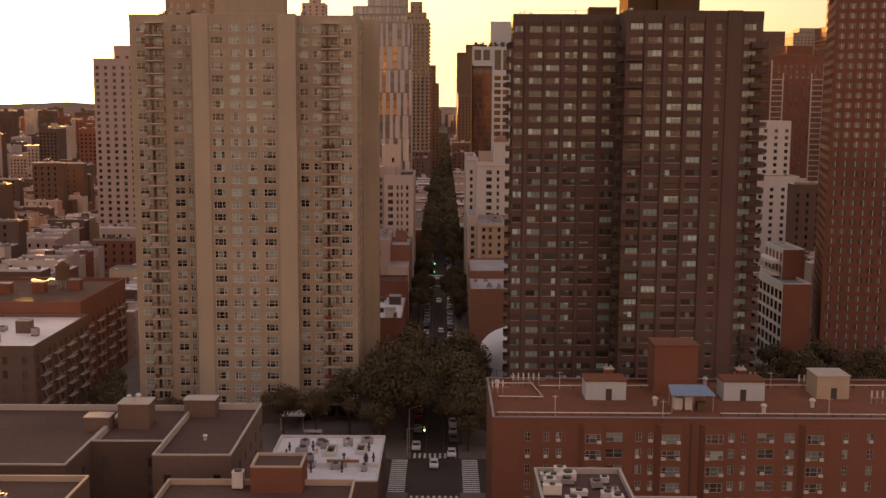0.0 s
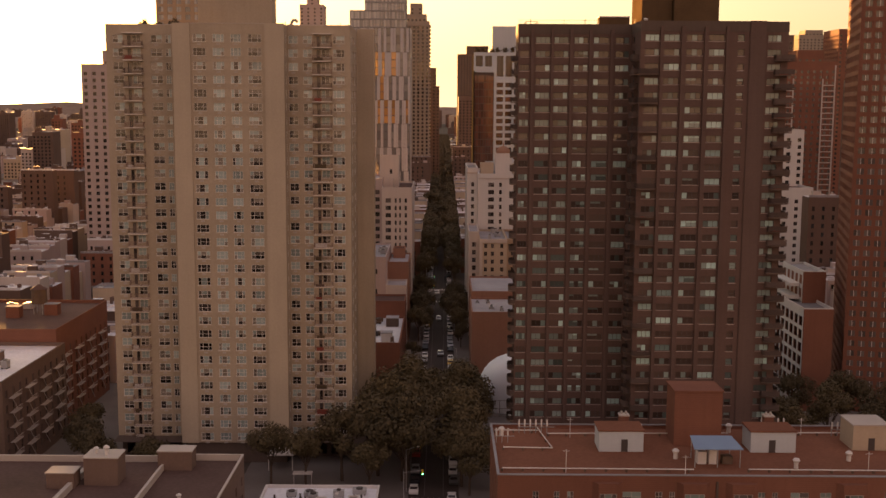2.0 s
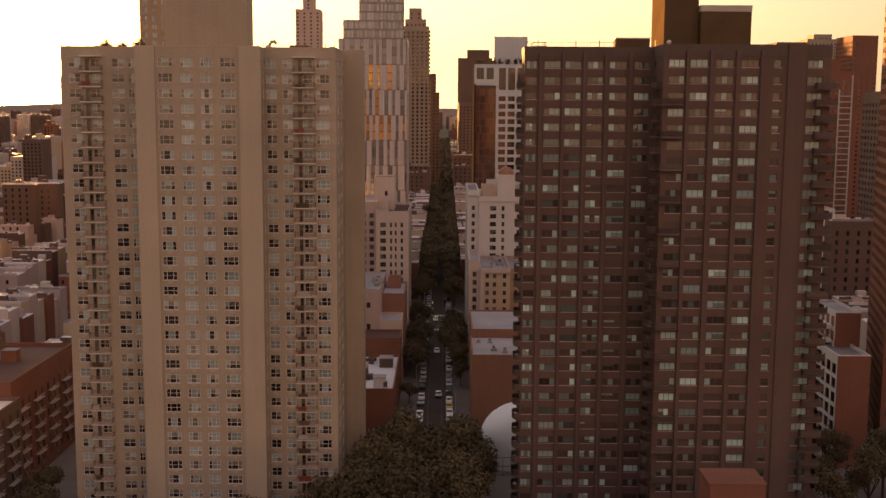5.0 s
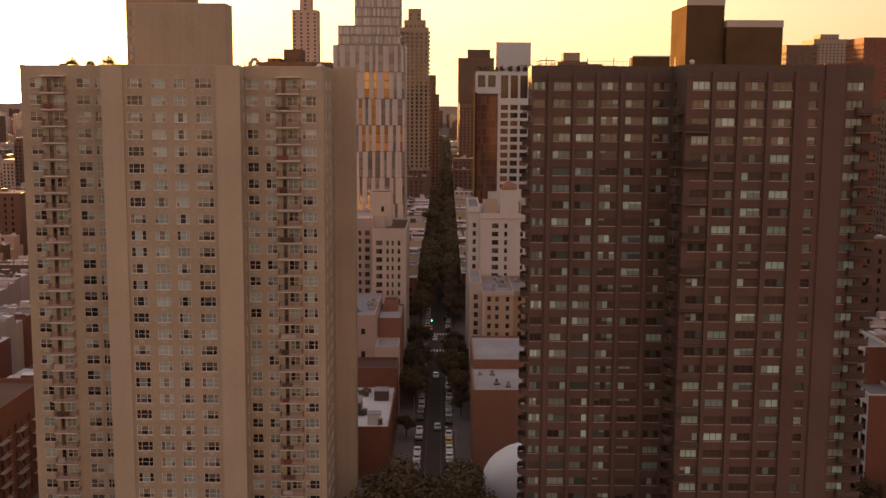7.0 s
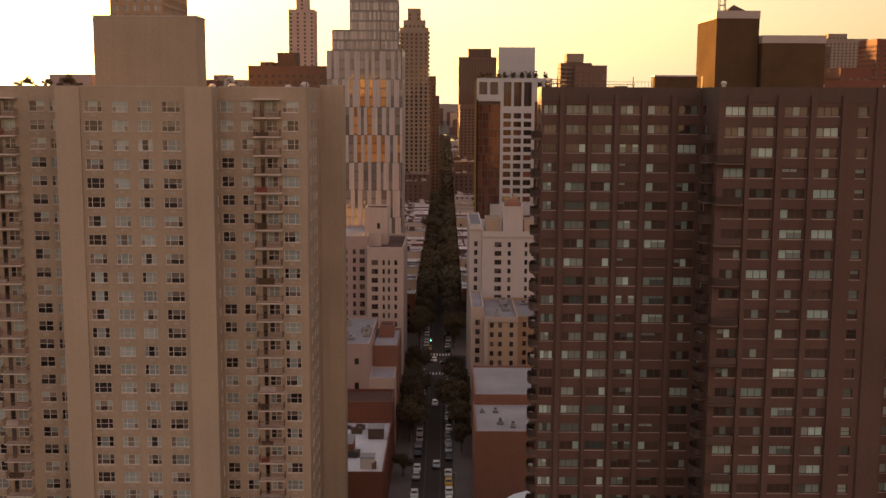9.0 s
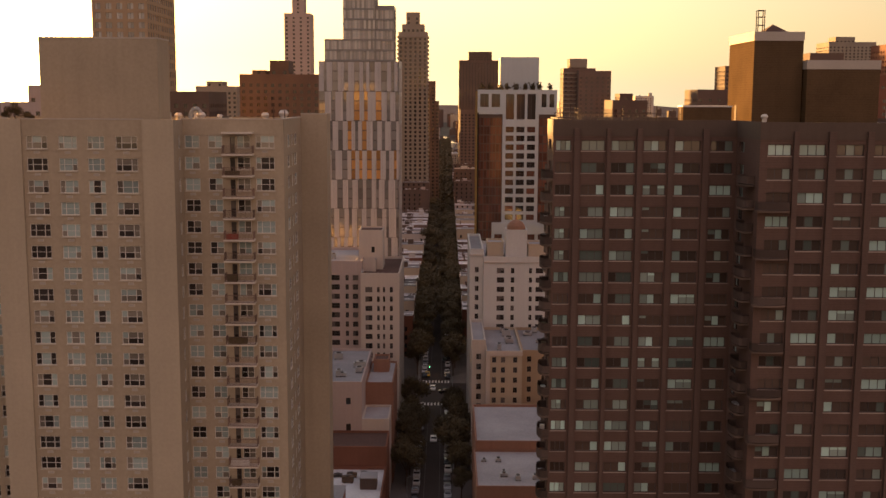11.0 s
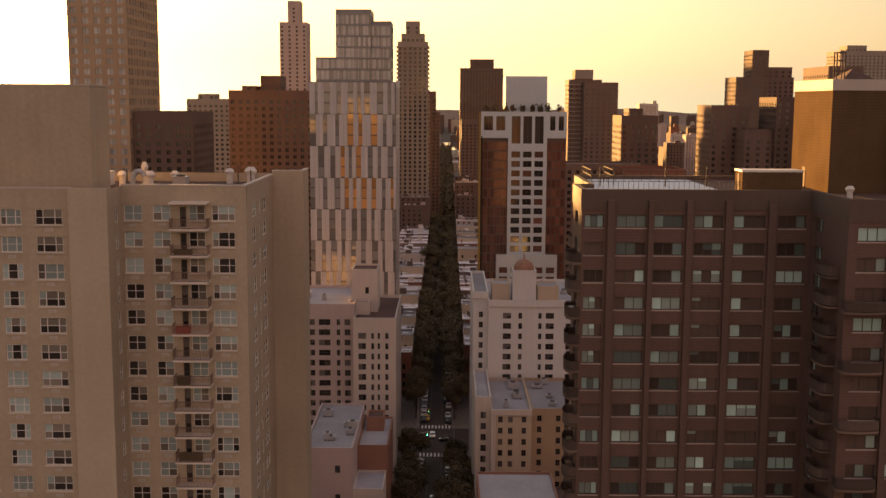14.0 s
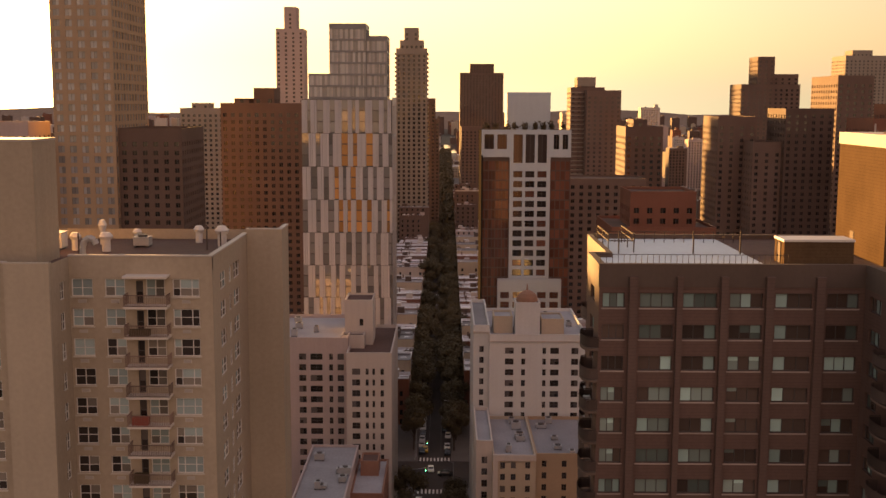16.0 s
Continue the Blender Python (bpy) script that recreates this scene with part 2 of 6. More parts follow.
PANES = {"glass_fg": ("brown_dark", "glass_mid", "brown_sky_mid"), "glass_tan": ("tan_dark", "tan_mid", "tan_pale"), "glass_brown": ("brown_dark", "brown_sky_mid", "brown_sky_pale"),
         "glass_dark": ("glass_dark", "glass_dark", "glass_mid"), "glass_bronze": ("glass_bronze", "glass_bronze", "glass_dark"), "glass_blue": ("glass_blue", "glass_blue", "glass_mid")}

# ---------------- tools for building ----------------
class Shape:
    """A mesh in the making: corners, faces and the material number of each face."""

    def __init__(self):
        self.v, self.f, self.m = [], [], []

    def quad(self, a, b, c, d, mi=0):
        n = len(self.v)
        self.v += [tuple(a), tuple(b), tuple(c), tuple(d)]
        self.f.append((n, n + 1, n + 2, n + 3))
        self.m.append(mi)

    def box(self, x0, x1, y0, y1, z0, z1, mi=0, top=None):
        n = len(self.v)
        self.v += [(x0, y0, z0), (x1, y0, z0), (x1, y1, z0), (x0, y1, z0), (x0, y0, z1), (x1, y0, z1), (x1, y1, z1), (x0, y1, z1)]
        for f in ((0, 1, 5, 4), (1, 2, 6, 5), (2, 3, 7, 6), (3, 0, 4, 7), (4, 5, 6, 7), (3, 2, 1, 0)):
            self.f.append(tuple(n + k for k in f))
            self.m.append(mi)
        if top is not None:
            self.m[-2] = top

    def frustum(self, cx, cy, z0, z1, r0, r1, n=10, mi=0):
        k = len(self.v)
        for z, r in ((z0, r0), (z1, r1)):
            self.v += [(cx + r * math.cos(2 * math.pi * i / n), cy + r * math.sin(2 * math.pi * i / n), z) for i in range(n)]
        for i in range(n):
            j = (i + 1) % n
            self.f.append((k + i, k + j, k + n + j, k + n + i))
            self.m.append(mi)
        self.f.append(tuple(k + n + i for i in range(n)))
        self.m.append(mi)
        self.f.append(tuple(k + i for i in reversed(range(n))))
        self.m.append(mi)

    def tube(self, a, b, r, n=6, mi=0, r2=None):
        a, b = Vector(a), Vector(b)
        d = (b - a).normalized()
        s = d.cross(Vector((0, 0, 1)))
        s = s.normalized() if s.length > 1e-3 else Vector((1, 0, 0))
        t = d.cross(s)
        k = len(self.v)
        for p, q in ((a, r), (b, r if r2 is None else r2)):
            self.v += [tuple(p + (s * math.cos(2 * math.pi * i / n) + t * math.sin(2 * math.pi * i / n)) * q) for i in range(n)]
        for i in range(n):
            j = (i + 1) % n
            self.f.append((k + i, k + n + i, k + n + j, k + j))
            self.m.append(mi)
        self.f.append(tuple(k + i for i in range(n)))
        self.m.append(mi)
        self.f.append(tuple(k + n + i for i in reversed(range(n))))
        self.m.append(mi)

    def facade(self, o, u, z0, z1, width, cols, rows, depth=0.25, mi=0, panes=None, pane_mi=0, skip=None):
        """A wall from o along u, with openings cols x rows cut through it, their reveals, and in panes the surfaces behind."""
        ux, uy = u
        nx, ny = uy, -ux

        def p(a, z, d=0.0):
            return (o[0] + ux * a - nx * d, o[1] + uy * a - ny * d, z)

        at = 0.0
        for a, b in sorted(cols):
            if a > at:
                self.quad(p(at, z0), p(a, z0), p(a, z1), p(at, z1), mi)
            low = z0
            for c, d in sorted(rows):
                if skip and skip(a, c):
                    continue
                if c > low:
                    self.quad(p(a, low), p(b, low), p(b, c), p(a, c), mi)
                self.quad(p(a, c), p(b, c), p(b, c, depth), p(a, c, depth), mi)
                self.quad(p(a, d, depth), p(b, d, depth), p(b, d), p(a, d), mi)
                self.quad(p(a, c), p(a, c, depth), p(a, d, depth), p(a, d), mi)
                self.quad(p(b, c, depth), p(b, c), p(b, d), p(b, d, depth), mi)
                if panes is not None:
                    mid = (a + b) / 2
                    if b - a > 1.3:
                        panes.quad(p(a, c, depth), p(mid - 0.06, c, depth), p(mid - 0.06, d, depth), p(a, d, depth), pane_mi)
                        panes.quad(p(mid + 0.06, c, depth), p(b, c, depth), p(b, d, depth), p(mid + 0.06, d, depth), pane_mi)
                        panes.quad(p(mid - 0.06, c, depth), p(mid + 0.06, c, depth), p(mid + 0.06, d, depth), p(mid - 0.06, d, depth), pane_mi + 1)
                    else:
                        panes.quad(p(a, c, depth), p(b, c, depth), p(b, d, depth), p(a, d, depth), pane_mi)
                low = d
            if low < z1:
                self.quad(p(a, low), p(b, low), p(b, z1), p(a, z1), mi)
            at = b
        if at < width:
            self.quad(p(at, z0), p(width, z0), p(width, z1), p(at, z1), mi)

    def mesh(self, name, mats):
        me = bpy.data.meshes.new(name)
        me.from_pydata(self.v, [], self.f)
        me.polygons.foreach_set("material_index", self.m)
        for k in mats:
            me.materials.append(M[k] if isinstance(k, str) else k)
        me.update()
        return me


def part(name, shape, mats, parent, label=""):
    ob = new(name, shape.mesh(name, mats))
    ob.parent = parent
    return tagged(ob, label=label)


def thing(name, label, category, group="", kind="", at=(0, 0, 0), turn=0):
    ob = new(name)
    ob.matrix_basis = pose(*at, 0, 0, turn)
    return tagged(ob, label, category, group, kind)


def spaced(width, n, w, margin):
    """n openings of width w, evenly between the margins."""
    if n == 1:
        return [((width - w) / 2, (width + w) / 2)]
    step = (width - 2 * margin - w) / (n - 1)
    return [(margin + k * step, margin + k * step + w) for k in range(n)]


def storeys(first, count, high, h):
    return [(first + k * high, first + k * high + h) for k in range(count)]


window_meshes = {}


def window_mesh(w, h, style, frame_mat, glass, variant):
    """A window as one moulded piece: frame and mullions standing proud, panes set back, each dark, mid or pale, for
    room, blind or painted sky reflection.
    """
    key = (round(w, 2), round(h, 2), style, frame_mat, glass, variant)
    if key in window_meshes:
        return window_meshes[key]
    rnd = random.Random(str(key))
    s = Shape()
    fr, mu, back = 0.07, 0.035, 0.06
    cuts = {"one": [0, 1], "pair": [0, 0.5, 1], "triple": [0, 0.28, 0.72, 1], "even": [0, 0.34, 0.66, 1]}[style]
    xs = [0, fr]
    for c in cuts[1:-1]:
        xs += [c * w - mu, c * w + mu]
    xs += [w - fr, w]
    zs = [0, fr, h - fr, h]
    if style != "even":
        mid = h * rnd.uniform(0.46, 0.54)
        zs = [0, fr, mid - 0.025, mid + 0.025, h - fr, h]
    elif rnd.random() < 0.4:
        zs = [0, fr, h * rnd.uniform(0.4, 0.7), h - fr, h]
    where = {}

    def vert(x, y, z):
        k = (round(x, 4), round(y, 4), round(z, 4))
        if k not in where:
            where[k] = len(s.v)
            s.v.append((x, y, z))
        return where[k]

    def face(mi, *pts):
        s.f.append(tuple(vert(*p) for p in pts))
        s.m.append(mi)

    split = len(zs) == 5
    is_x = [k % 2 == 1 for k in range(len(xs) - 1)]
    is_z = [False, True, True, False] if split else [k % 2 == 1 for k in range(len(zs) - 1)]
    mood = rnd.random()
    for i in range(len(xs) - 1):
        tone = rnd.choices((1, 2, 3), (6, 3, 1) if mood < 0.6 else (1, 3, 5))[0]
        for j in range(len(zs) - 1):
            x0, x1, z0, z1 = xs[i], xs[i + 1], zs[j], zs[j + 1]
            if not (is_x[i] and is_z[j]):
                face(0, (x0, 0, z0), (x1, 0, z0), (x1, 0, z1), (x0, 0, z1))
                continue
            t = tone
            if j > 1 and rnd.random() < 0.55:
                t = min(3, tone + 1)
            d = back
            face(t, (x0, d, z0), (x1, d, z0), (x1, d, z1), (x0, d, z1))
            if not (j > 0 and is_z[j - 1]):
                face(0, (x0, 0, z0), (x1, 0, z0), (x1, d, z0), (x0, d, z0))
            if not (j < len(zs) - 2 and is_z[j + 1]):
                face(0, (x0, d, z1), (x1, d, z1), (x1, 0, z1), (x0, 0, z1))
            face(0, (x0, 0, z0), (x0, d, z0), (x0, d, z1), (x0, 0, z1))
            face(0, (x1, d, z0), (x1, 0, z0), (x1, 0, z1), (x1, d, z1))
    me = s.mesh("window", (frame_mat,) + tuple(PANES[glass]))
    window_meshes[key] = me
    return me


sill_meshes = {}


def sill_mesh(w, mat):
    key = (round(w, 2), mat)
    if key not in sill_meshes:
        q = Shape()
        q.box(-0.08, w + 0.08, -0.24, -0.02, -0.13, -0.006)
        sill_meshes[key] = q.mesh("sill", (mat,))
    return sill_meshes[key]


def put_windows(parent, o, u, cols, rows, style, frame_mat, glass_mat, depth=0.22, skip=None, variants=5, sill=None, label=""):
    """Windows, each a part of the building, in the openings cols x rows of the wall from o along u."""
    ang = math.degrees(math.atan2(u[1], u[0]))
    nx, ny = u[1], -u[0]
    rnd = random.Random(str((o, cols[0])))
    for a, b in cols:
        for c, d in rows:
            if skip and skip(a, c):
                continue
            st = style(a) if callable(style) else style
            ob = new("window", window_mesh(b - a, d - c, st, frame_mat, glass_mat, rnd.randrange(variants)))
            ob.parent = parent
            ob.matrix_basis = pose(o[0] + u[0] * a - nx * (depth - 0.1), o[1] + u[1] * a - ny * (depth - 0.1), c, 0, 0, ang)
            if sill:
                sl = new("sill", sill_mesh(b - a, sill))
                sl.parent = ob


def roof_slab(s, x0, x1, y0, y1, z, mi, rim=0.0, rim_mi=0, thick=0.35):
    """A flat roof with a parapet round it."""
    s.quad((x0, y0, z), (x1, y0, z), (x1, y1, z), (x0, y1, z), mi)
    if rim:
        s.box(x0, x1, y0, y0 + thick, z - 0.02, z + rim, rim_mi)
        s.box(x0, x1, y1 - thick, y1, z - 0.02, z + rim, rim_mi)
        s.box(x0, x0 + thick, y0 + thick, y1 - thick, z - 0.02, z + rim, rim_mi)
        s.box(x1 - thick, x1, y0 + thick, y1 - thick, z - 0.02, z + rim, rim_mi)


SIDES = {"F": lambda x0, x1, y0, y1: ((x0, y0), (1, 0), x1 - x0), "R": lambda x0, x1, y0, y1: ((x1, y0), (0, 1), y1 - y0),
         "L": lambda x0, x1, y0, y1: ((x0, y1), (0, -1), y1 - y0), "B": lambda x0, x1, y0, y1: ((x1, y1), (-1, 0), x1 - x0)}


def block(parent, x0, x1, y0, y1, z0, z1, wall, roof, sides, rim=0.9, glass="glass_dark", frame_mat="frame_dark", single=False, style="pair",
          depth=0.25, name="wall", sill=None, rim_mat=None):
    """One volume of a building. sides: letter -> (openings across, openings up). single: every window is a part of its own."""
    s, panes = Shape(), Shape()
    for key in "FRLB":
        o, u, w = SIDES[key](x0, x1, y0, y1)
        cols, rows = sides.get(key, ([], []))
        s.facade(o, u, z0, z1, w, cols, rows, depth, 0, None if single else panes, 0)
        if single and cols:
            put_windows(parent, o, u, cols, rows, style, frame_mat, glass, depth, sill=sill)
    roof_ob = Shape()
    roof_slab(roof_ob, x0 + 0.003, x1 - 0.003, y0 + 0.003, y1 - 0.003, z1 - rim, 0)
    ring = Shape()
    zl, zt, t = z1 - rim - 0.05, z1 + 0.006, 0.32
    out = [(x0 - 0.02, y0 - 0.02), (x1 + 0.02, y0 - 0.02), (x1 + 0.02, y1 + 0.02), (x0 - 0.02, y1 + 0.02)]
    inn = [(x0 + t, y0 + t), (x1 - t, y0 + t), (x1 - t, y1 - t), (x0 + t, y1 - t)]
    ring.v = [(x, y, zt) for x, y in out] + [(x, y, zt) for x, y in inn] + [(x, y, zt - 0.22) for x, y in out] + [(x, y, zl) for x, y in inn]
    for i in range(4):
        j = (i + 1) % 4
        ring.f += [(i, j, 4 + j, 4 + i), (8 + i, 8 + j, j, i), (4 + i, 4 + j, 12 + j, 12 + i)]
        ring.m += [0, 0, 0]
    part("parapet", ring, (rim_mat or wall,), parent)
    part(name, s, (wall,), parent)
    part("roof", roof_ob, (roof,), parent)
    if panes.f:
        tagged(part("window_panes", panes, (glass, frame_mat), parent), kind="stuff")

# ---------------- ground, street, avenues ----------------
ROAD = (-6.4, 3.4)                   # kerb to kerb
LINE = (-10.3, 8.0)                  # house fronts
AVENUES = [(197, 217), (438, 460), (716, 740), (990, 1014), (1270, 1294)]

g = Shape()
g.quad((-4900, -1500, -0.25), (4900, -1500, -0.25), (4900, 4900, -0.25), (-4900, 4900, -0.25))
tagged(new("ground", g.mesh("ground", ("earth",))), "dull brown city ground between the buildings", "ground", kind="structure")
g = Shape()
g.quad((ROAD[0], 60, -0.15), (ROAD[1], 60, -0.15), (ROAD[1], 2450, -0.15), (ROAD[0], 2450, -0.15))
tagged(new("road", g.mesh("road", ("asphalt",))), "dark asphalt side street running straight to the river", "road", kind="structure")
g = Shape()
for a, b in AVENUES:
    g.quad((-900, a, -0.154), (ROAD[0], a, -0.154), (ROAD[0], b, -0.154), (-900, b, -0.154))
    g.quad((ROAD[1], a, -0.154), (900, a, -0.154), (900, b, -0.154), (ROAD[1], b, -0.154))
tagged(new("road", g.mesh("avenues", ("asphalt",))), "dark asphalt avenues crossing the side street", "road", kind="structure")
g = Shape()
cuts = [60] + [v for ab in AVENUES for v in ab] + [2450]
for y0, y1 in zip(cuts[::2], cuts[1::2]):
    g.box(LINE[0] - 30, ROAD[0], y0, y1, -0.4, 0.0)
    g.box(ROAD[1], LINE[1] + 30, y0, y1, -0.4, 0.0)
    for sx in (-1, 1):
        for k in range(1, 8):
            x = -1.2 + sx * k * 80
            g.box(x - 38 if sx > 0 else x - 33, x + 33 if sx > 0 else x + 38, y0 + 3, y1 - 3, -0.4, -0.02)
tagged(new("pavement", g.mesh("pavement", ("pavement",))), "grey concrete pavement with raised kerbs along the street", "pavement", kind="structure")
g = Shape()
for x in (-3.35, 0.35):
    for k in range(60):
        y = 222 + k * 6.5
        if not 428 < y < 464:
            g.quad((x - 0.06, y, -0.146), (x + 0.06, y, -0.146), (x + 0.06, y + 6.5, -0.146), (x - 0.06, y + 6.5, -0.146))
tagged(new("road_marking", g.mesh("lane_lines", ("paint_worn",))), "faint worn lane lines on the street", "road marking", kind="structure")
g = Shape()
for y in (192.5, 217.6, 433.5, 460.6, 711, 741):
    for k in range(9):
        x = ROAD[0] + 0.5 + k * 1.05
        g.quad((x, y, -0.145), (x + 0.5, y, -0.145), (x + 0.5, y + 3.2, -0.145), (x, y + 3.2, -0.145))
for x in (-10.2, 4.0):
    for k in range(17):
        y = 197.6 + k * 1.15
        g.quad((x, y, -0.145), (x + 3.2, y, -0.145), (x + 3.2, y + 0.6, -0.145), (x, y + 0.6, -0.145))
tagged(new("road_marking", g.mesh("road_marking", ("paint",))), "worn white zebra crossings", "road marking", kind="structure")
g = Shape()
g.quad((-3000, 2460, -0.1), (3000, 2460, -0.1), (3000, 2900, -0.1), (-3000, 2900, -0.1))
tagged(new("water", g.mesh("river", (water_mat,))), "pale river shining at the end of the street", "water", kind="structure")
# low hills beyond the city
rnd = random.Random(5)
g = Shape()
hx = [-4600 + 200 * k for k in range(47)]
hz = [64 + 10 * math.sin(k * 0.55) + 7 * math.sin(k * 1.7 + 1) + rnd.uniform(-2, 2) for k in range(47)]
for k in range(46):
    g.quad((hx[k], 4550, -1), (hx[k + 1], 4550, -1), (hx[k + 1], 4700, hz[k + 1]), (hx[k], 4700, hz[k]))
tagged(new("backdrop", g.mesh("hills", ("hill",))), "long low hazy hills on the horizon", "hills", kind="structure")

# ---------------- the tan tower ----------------
FLOOR = 2.75
tan = thing("apartment_tower", "tall tan brick apartment tower with balconies and many windows", "building")
rows_tan = storeys(87.4 - 30 * FLOOR, 31, FLOOR, 1.6)
door_rows = storeys(86.75 - 30 * FLOOR, 31, FLOOR, 2.1)
Z0, ZT = 4.4, 91.0
X0, X1, XP = -69.3, -19.2, -15.5        # wings, and the pier at the street
YW, YC, YB, YE = 245.3, 240.7, 262.5, 267.2


def rel(pairs, x):
    return [(a - x, b - x) for a, b in pairs]


L_LEFT = [(-67.9, -65.8), (-60.1, -57.8), (-57.1, -56.0)]
L_LEFT_WIN, L_LEFT_DOOR = [(-63.9, -62.2)], [(-64.9, -64.2)]
L_MID = [(-50.5, -47.9), (-46.5, -44.2), (-42.9, -40.8), (-39.4, -36.7)]
L_RIGHT = [(-31.9, -30.0), (-28.9, -27.1), (-22.8, -20.4)]
L_RIGHT_WIN, L_RIGHT_DOOR = [(-25.2, -23.5)], [(-26.1, -25.45)]

s = Shape()


def wing(x0, x1, cols, win, door):
    """Front of a wing: windows and balcony doors in one wall, split into strips."""
    edge = x0
    for a, b, rows in sorted([(a, b, rows_tan) for a, b in cols + win] + [(a, b, door_rows) for a, b in door]):
        s.facade((edge, YW), (1, 0), Z0, ZT, b - edge, [(a - edge, b - edge)], rows, 0.22, 0)
        edge = b
    s.quad((edge, YW, Z0), (x1, YW, Z0), (x1, YW, ZT), (edge, YW, ZT), 0)


wing(X0, -54.5, L_LEFT, L_LEFT_WIN, L_LEFT_DOOR)
wing(-32.1, X1, L_RIGHT, L_RIGHT_WIN, L_RIGHT_DOOR)
SIDE_WIN = [(3.4, 6.0), (7.5, 8.8), (9.8, 12.8)]
s.facade((X1, YW), (0, 1), Z0, ZT, YB - YW, SIDE_WIN, rows_tan, 0.22, 0)
s.facade((-32.1, YC), (0, 1), Z0, ZT, YW - YC, [(2.2, 3.4)], rows_tan, 0.22, 0)
s.facade((-54.5, YW), (0, -1), Z0, ZT, YW - YC, [(1.4, 2.6)], rows_tan, 0.22, 0)
s.facade((X0, YE), (0, -1), Z0, ZT, YE - YW, spaced(YE - YW, 4, 2.0, 2.5), rows_tan, 0.22, 0)
s.quad((XP, YB, Z0), (XP, YE, Z0), (XP, YE, ZT + 0.5), (XP, YB, ZT + 0.5))
s.quad((X1, YB, Z0), (XP, YB, Z0), (XP, YB, ZT + 0.5), (X1, YB, ZT + 0.5))
s.quad((XP, YE, Z0), (X0, YE, Z0), (X0, YE, ZT), (XP, YE, ZT))
part("wall", s, ("tan_brick",), tan)
s = Shape()
s.facade((-51.0, YC), (1, 0), Z0, ZT - 1.6, 15.0, rel(L_MID, -51.0), rows_tan, 0.22, 0)
s.quad((-51.0, YC, ZT - 1.6), (-36.0, YC, ZT - 1.6), (-36.0, YC, ZT), (-51.0, YC, ZT))
part("wall", s, ("tan_brick",), tan)
for a, b in ((-54.5, -51.0), (-36.0, -32.1)):
    s = Shape()
    s.box(a + (0.004 if a < -50 else 0), b - (0.004 if b > -33 else 0), YC - 0.35, YC + 0.3, Z0, ZT + 0.1)
    part("pier", s, ("tan_pier",), tan, "smooth tan full-height pier")
s = Shape()
for x0, x1, y0, y1 in ((X0, -54.5, YW, YE), (-54.5, -32.1, YC, YE), (-32.1, X1, YW, YE), (X1, XP, YB, YE)):
    s.quad((x0, y0 + 0.3, ZT - 1.1), (x1, y0 + 0.3, ZT - 1.1), (x1, y1, ZT - 1.1), (x0, y1, ZT - 1.1), 0)
part("roof", s, ("roof_dark",), tan)
for x0, x1, y0, y1, zt in ((X0, -54.5, YW + 0.01, YW + 0.4, 0.02), (-51.0, -36.0, YC + 0.01, YC + 0.4, 0.02), (-32.1, X1, YW + 0.01, YW + 0.4, 0.02), (X1 - 0.4, X1 - 0.01, YW + 0.4, YB + 0.4, 0.02),
                           (X1, XP - 0.01, YB + 0.01, YB + 0.4, 0.5), (XP - 0.38, XP - 0.01, YB + 0.4, YE - 0.1, 0.5), (X0 + 0.01, X0 + 0.4, YW + 0.4, YE - 0.1, 0.02)):
    q = Shape()
    q.box(x0, x1, y0, y1, ZT - 1.15, ZT + zt)
    wall_top = part("parapet", q, ("tan_brick",), tan)
    q = Shape()
    q.box(x0 - 0.06, x1 + 0.06, y0 - 0.06, y1 + 0.06, ZT + zt, ZT + zt + 0.14)
    part("coping", q, ("stone_trim",), wall_top)
for cols, y in ((L_LEFT + L_LEFT_WIN, YW), (L_RIGHT + L_RIGHT_WIN, YW), (L_MID, YC)):
    put_windows(tan, (0, y), (1, 0), cols, rows_tan, lambda a: "triple" if a == -22.8 or -51 < a < -36 else "pair", "frame_white", "glass_tan", 0.2, sill="sill_tan")
put_windows(tan, (X1, YW), (0, 1), SIDE_WIN, rows_tan, "pair", "frame_white", "glass_tan", 0.2)
put_windows(tan, (-32.1, YC), (0, 1), [(2.2, 3.4)], rows_tan, "pair", "frame_white", "glass_tan", 0.2)
put_windows(tan, (0, YW), (1, 0), L_LEFT_DOOR + L_RIGHT_DOOR, door_rows, "one", "frame_dark", "glass_dark", 0.2)
# sleeves of the air conditioners below the windows
s = Shape()
s.box(-0.38, 0.38, -0.07, 0.02, 0, 0.34, 0)
s.box(-0.33, 0.33, -0.10, -0.07, 0.04, 0.30, 1)
sleeve = s.mesh("air_conditioner", ("sill_tan", "frame_grey"))
for cols, y in ((L_LEFT[:2] + L_RIGHT, YW), (L_MID, YC)):
    for a, b in cols:
        for c, d in rows_tan:
            ob = new("air_conditioner", sleeve)
            ob.parent = tan
            ob.location = ((a + b) / 2, y, c - 0.62)
# balconies
s = Shape()
s.box(0, 3.9, -1.5, 0.0, -0.2, 0, 0)
slab = s.mesh("balcony", ("balcony_slab",))
r = Shape()
for k in range(25):
    x = 0.05 + k * 3.8 / 24
    r.box(x - 0.016, x + 0.016, -1.46, -1.43, 0.08, 1.0)
for x in (0.05, 3.85):
    for k in range(7):
        r.box(x - 0.016, x + 0.016, -1.4 + k * 0.22, -1.37 + k * 0.22, 0.08, 1.0)
    r.box(x - 0.03, x + 0.03, -1.48, 0, 1.0, 1.06)
r.box(0.02, 3.88, -1.48, -1.41, 1.0, 1.06)
r.box(0.02, 3.88, -1.48, -1.41, 0.03, 0.08)
railing = r.mesh("railing", ("balcony_rail",))
rnd = random.Random(3)
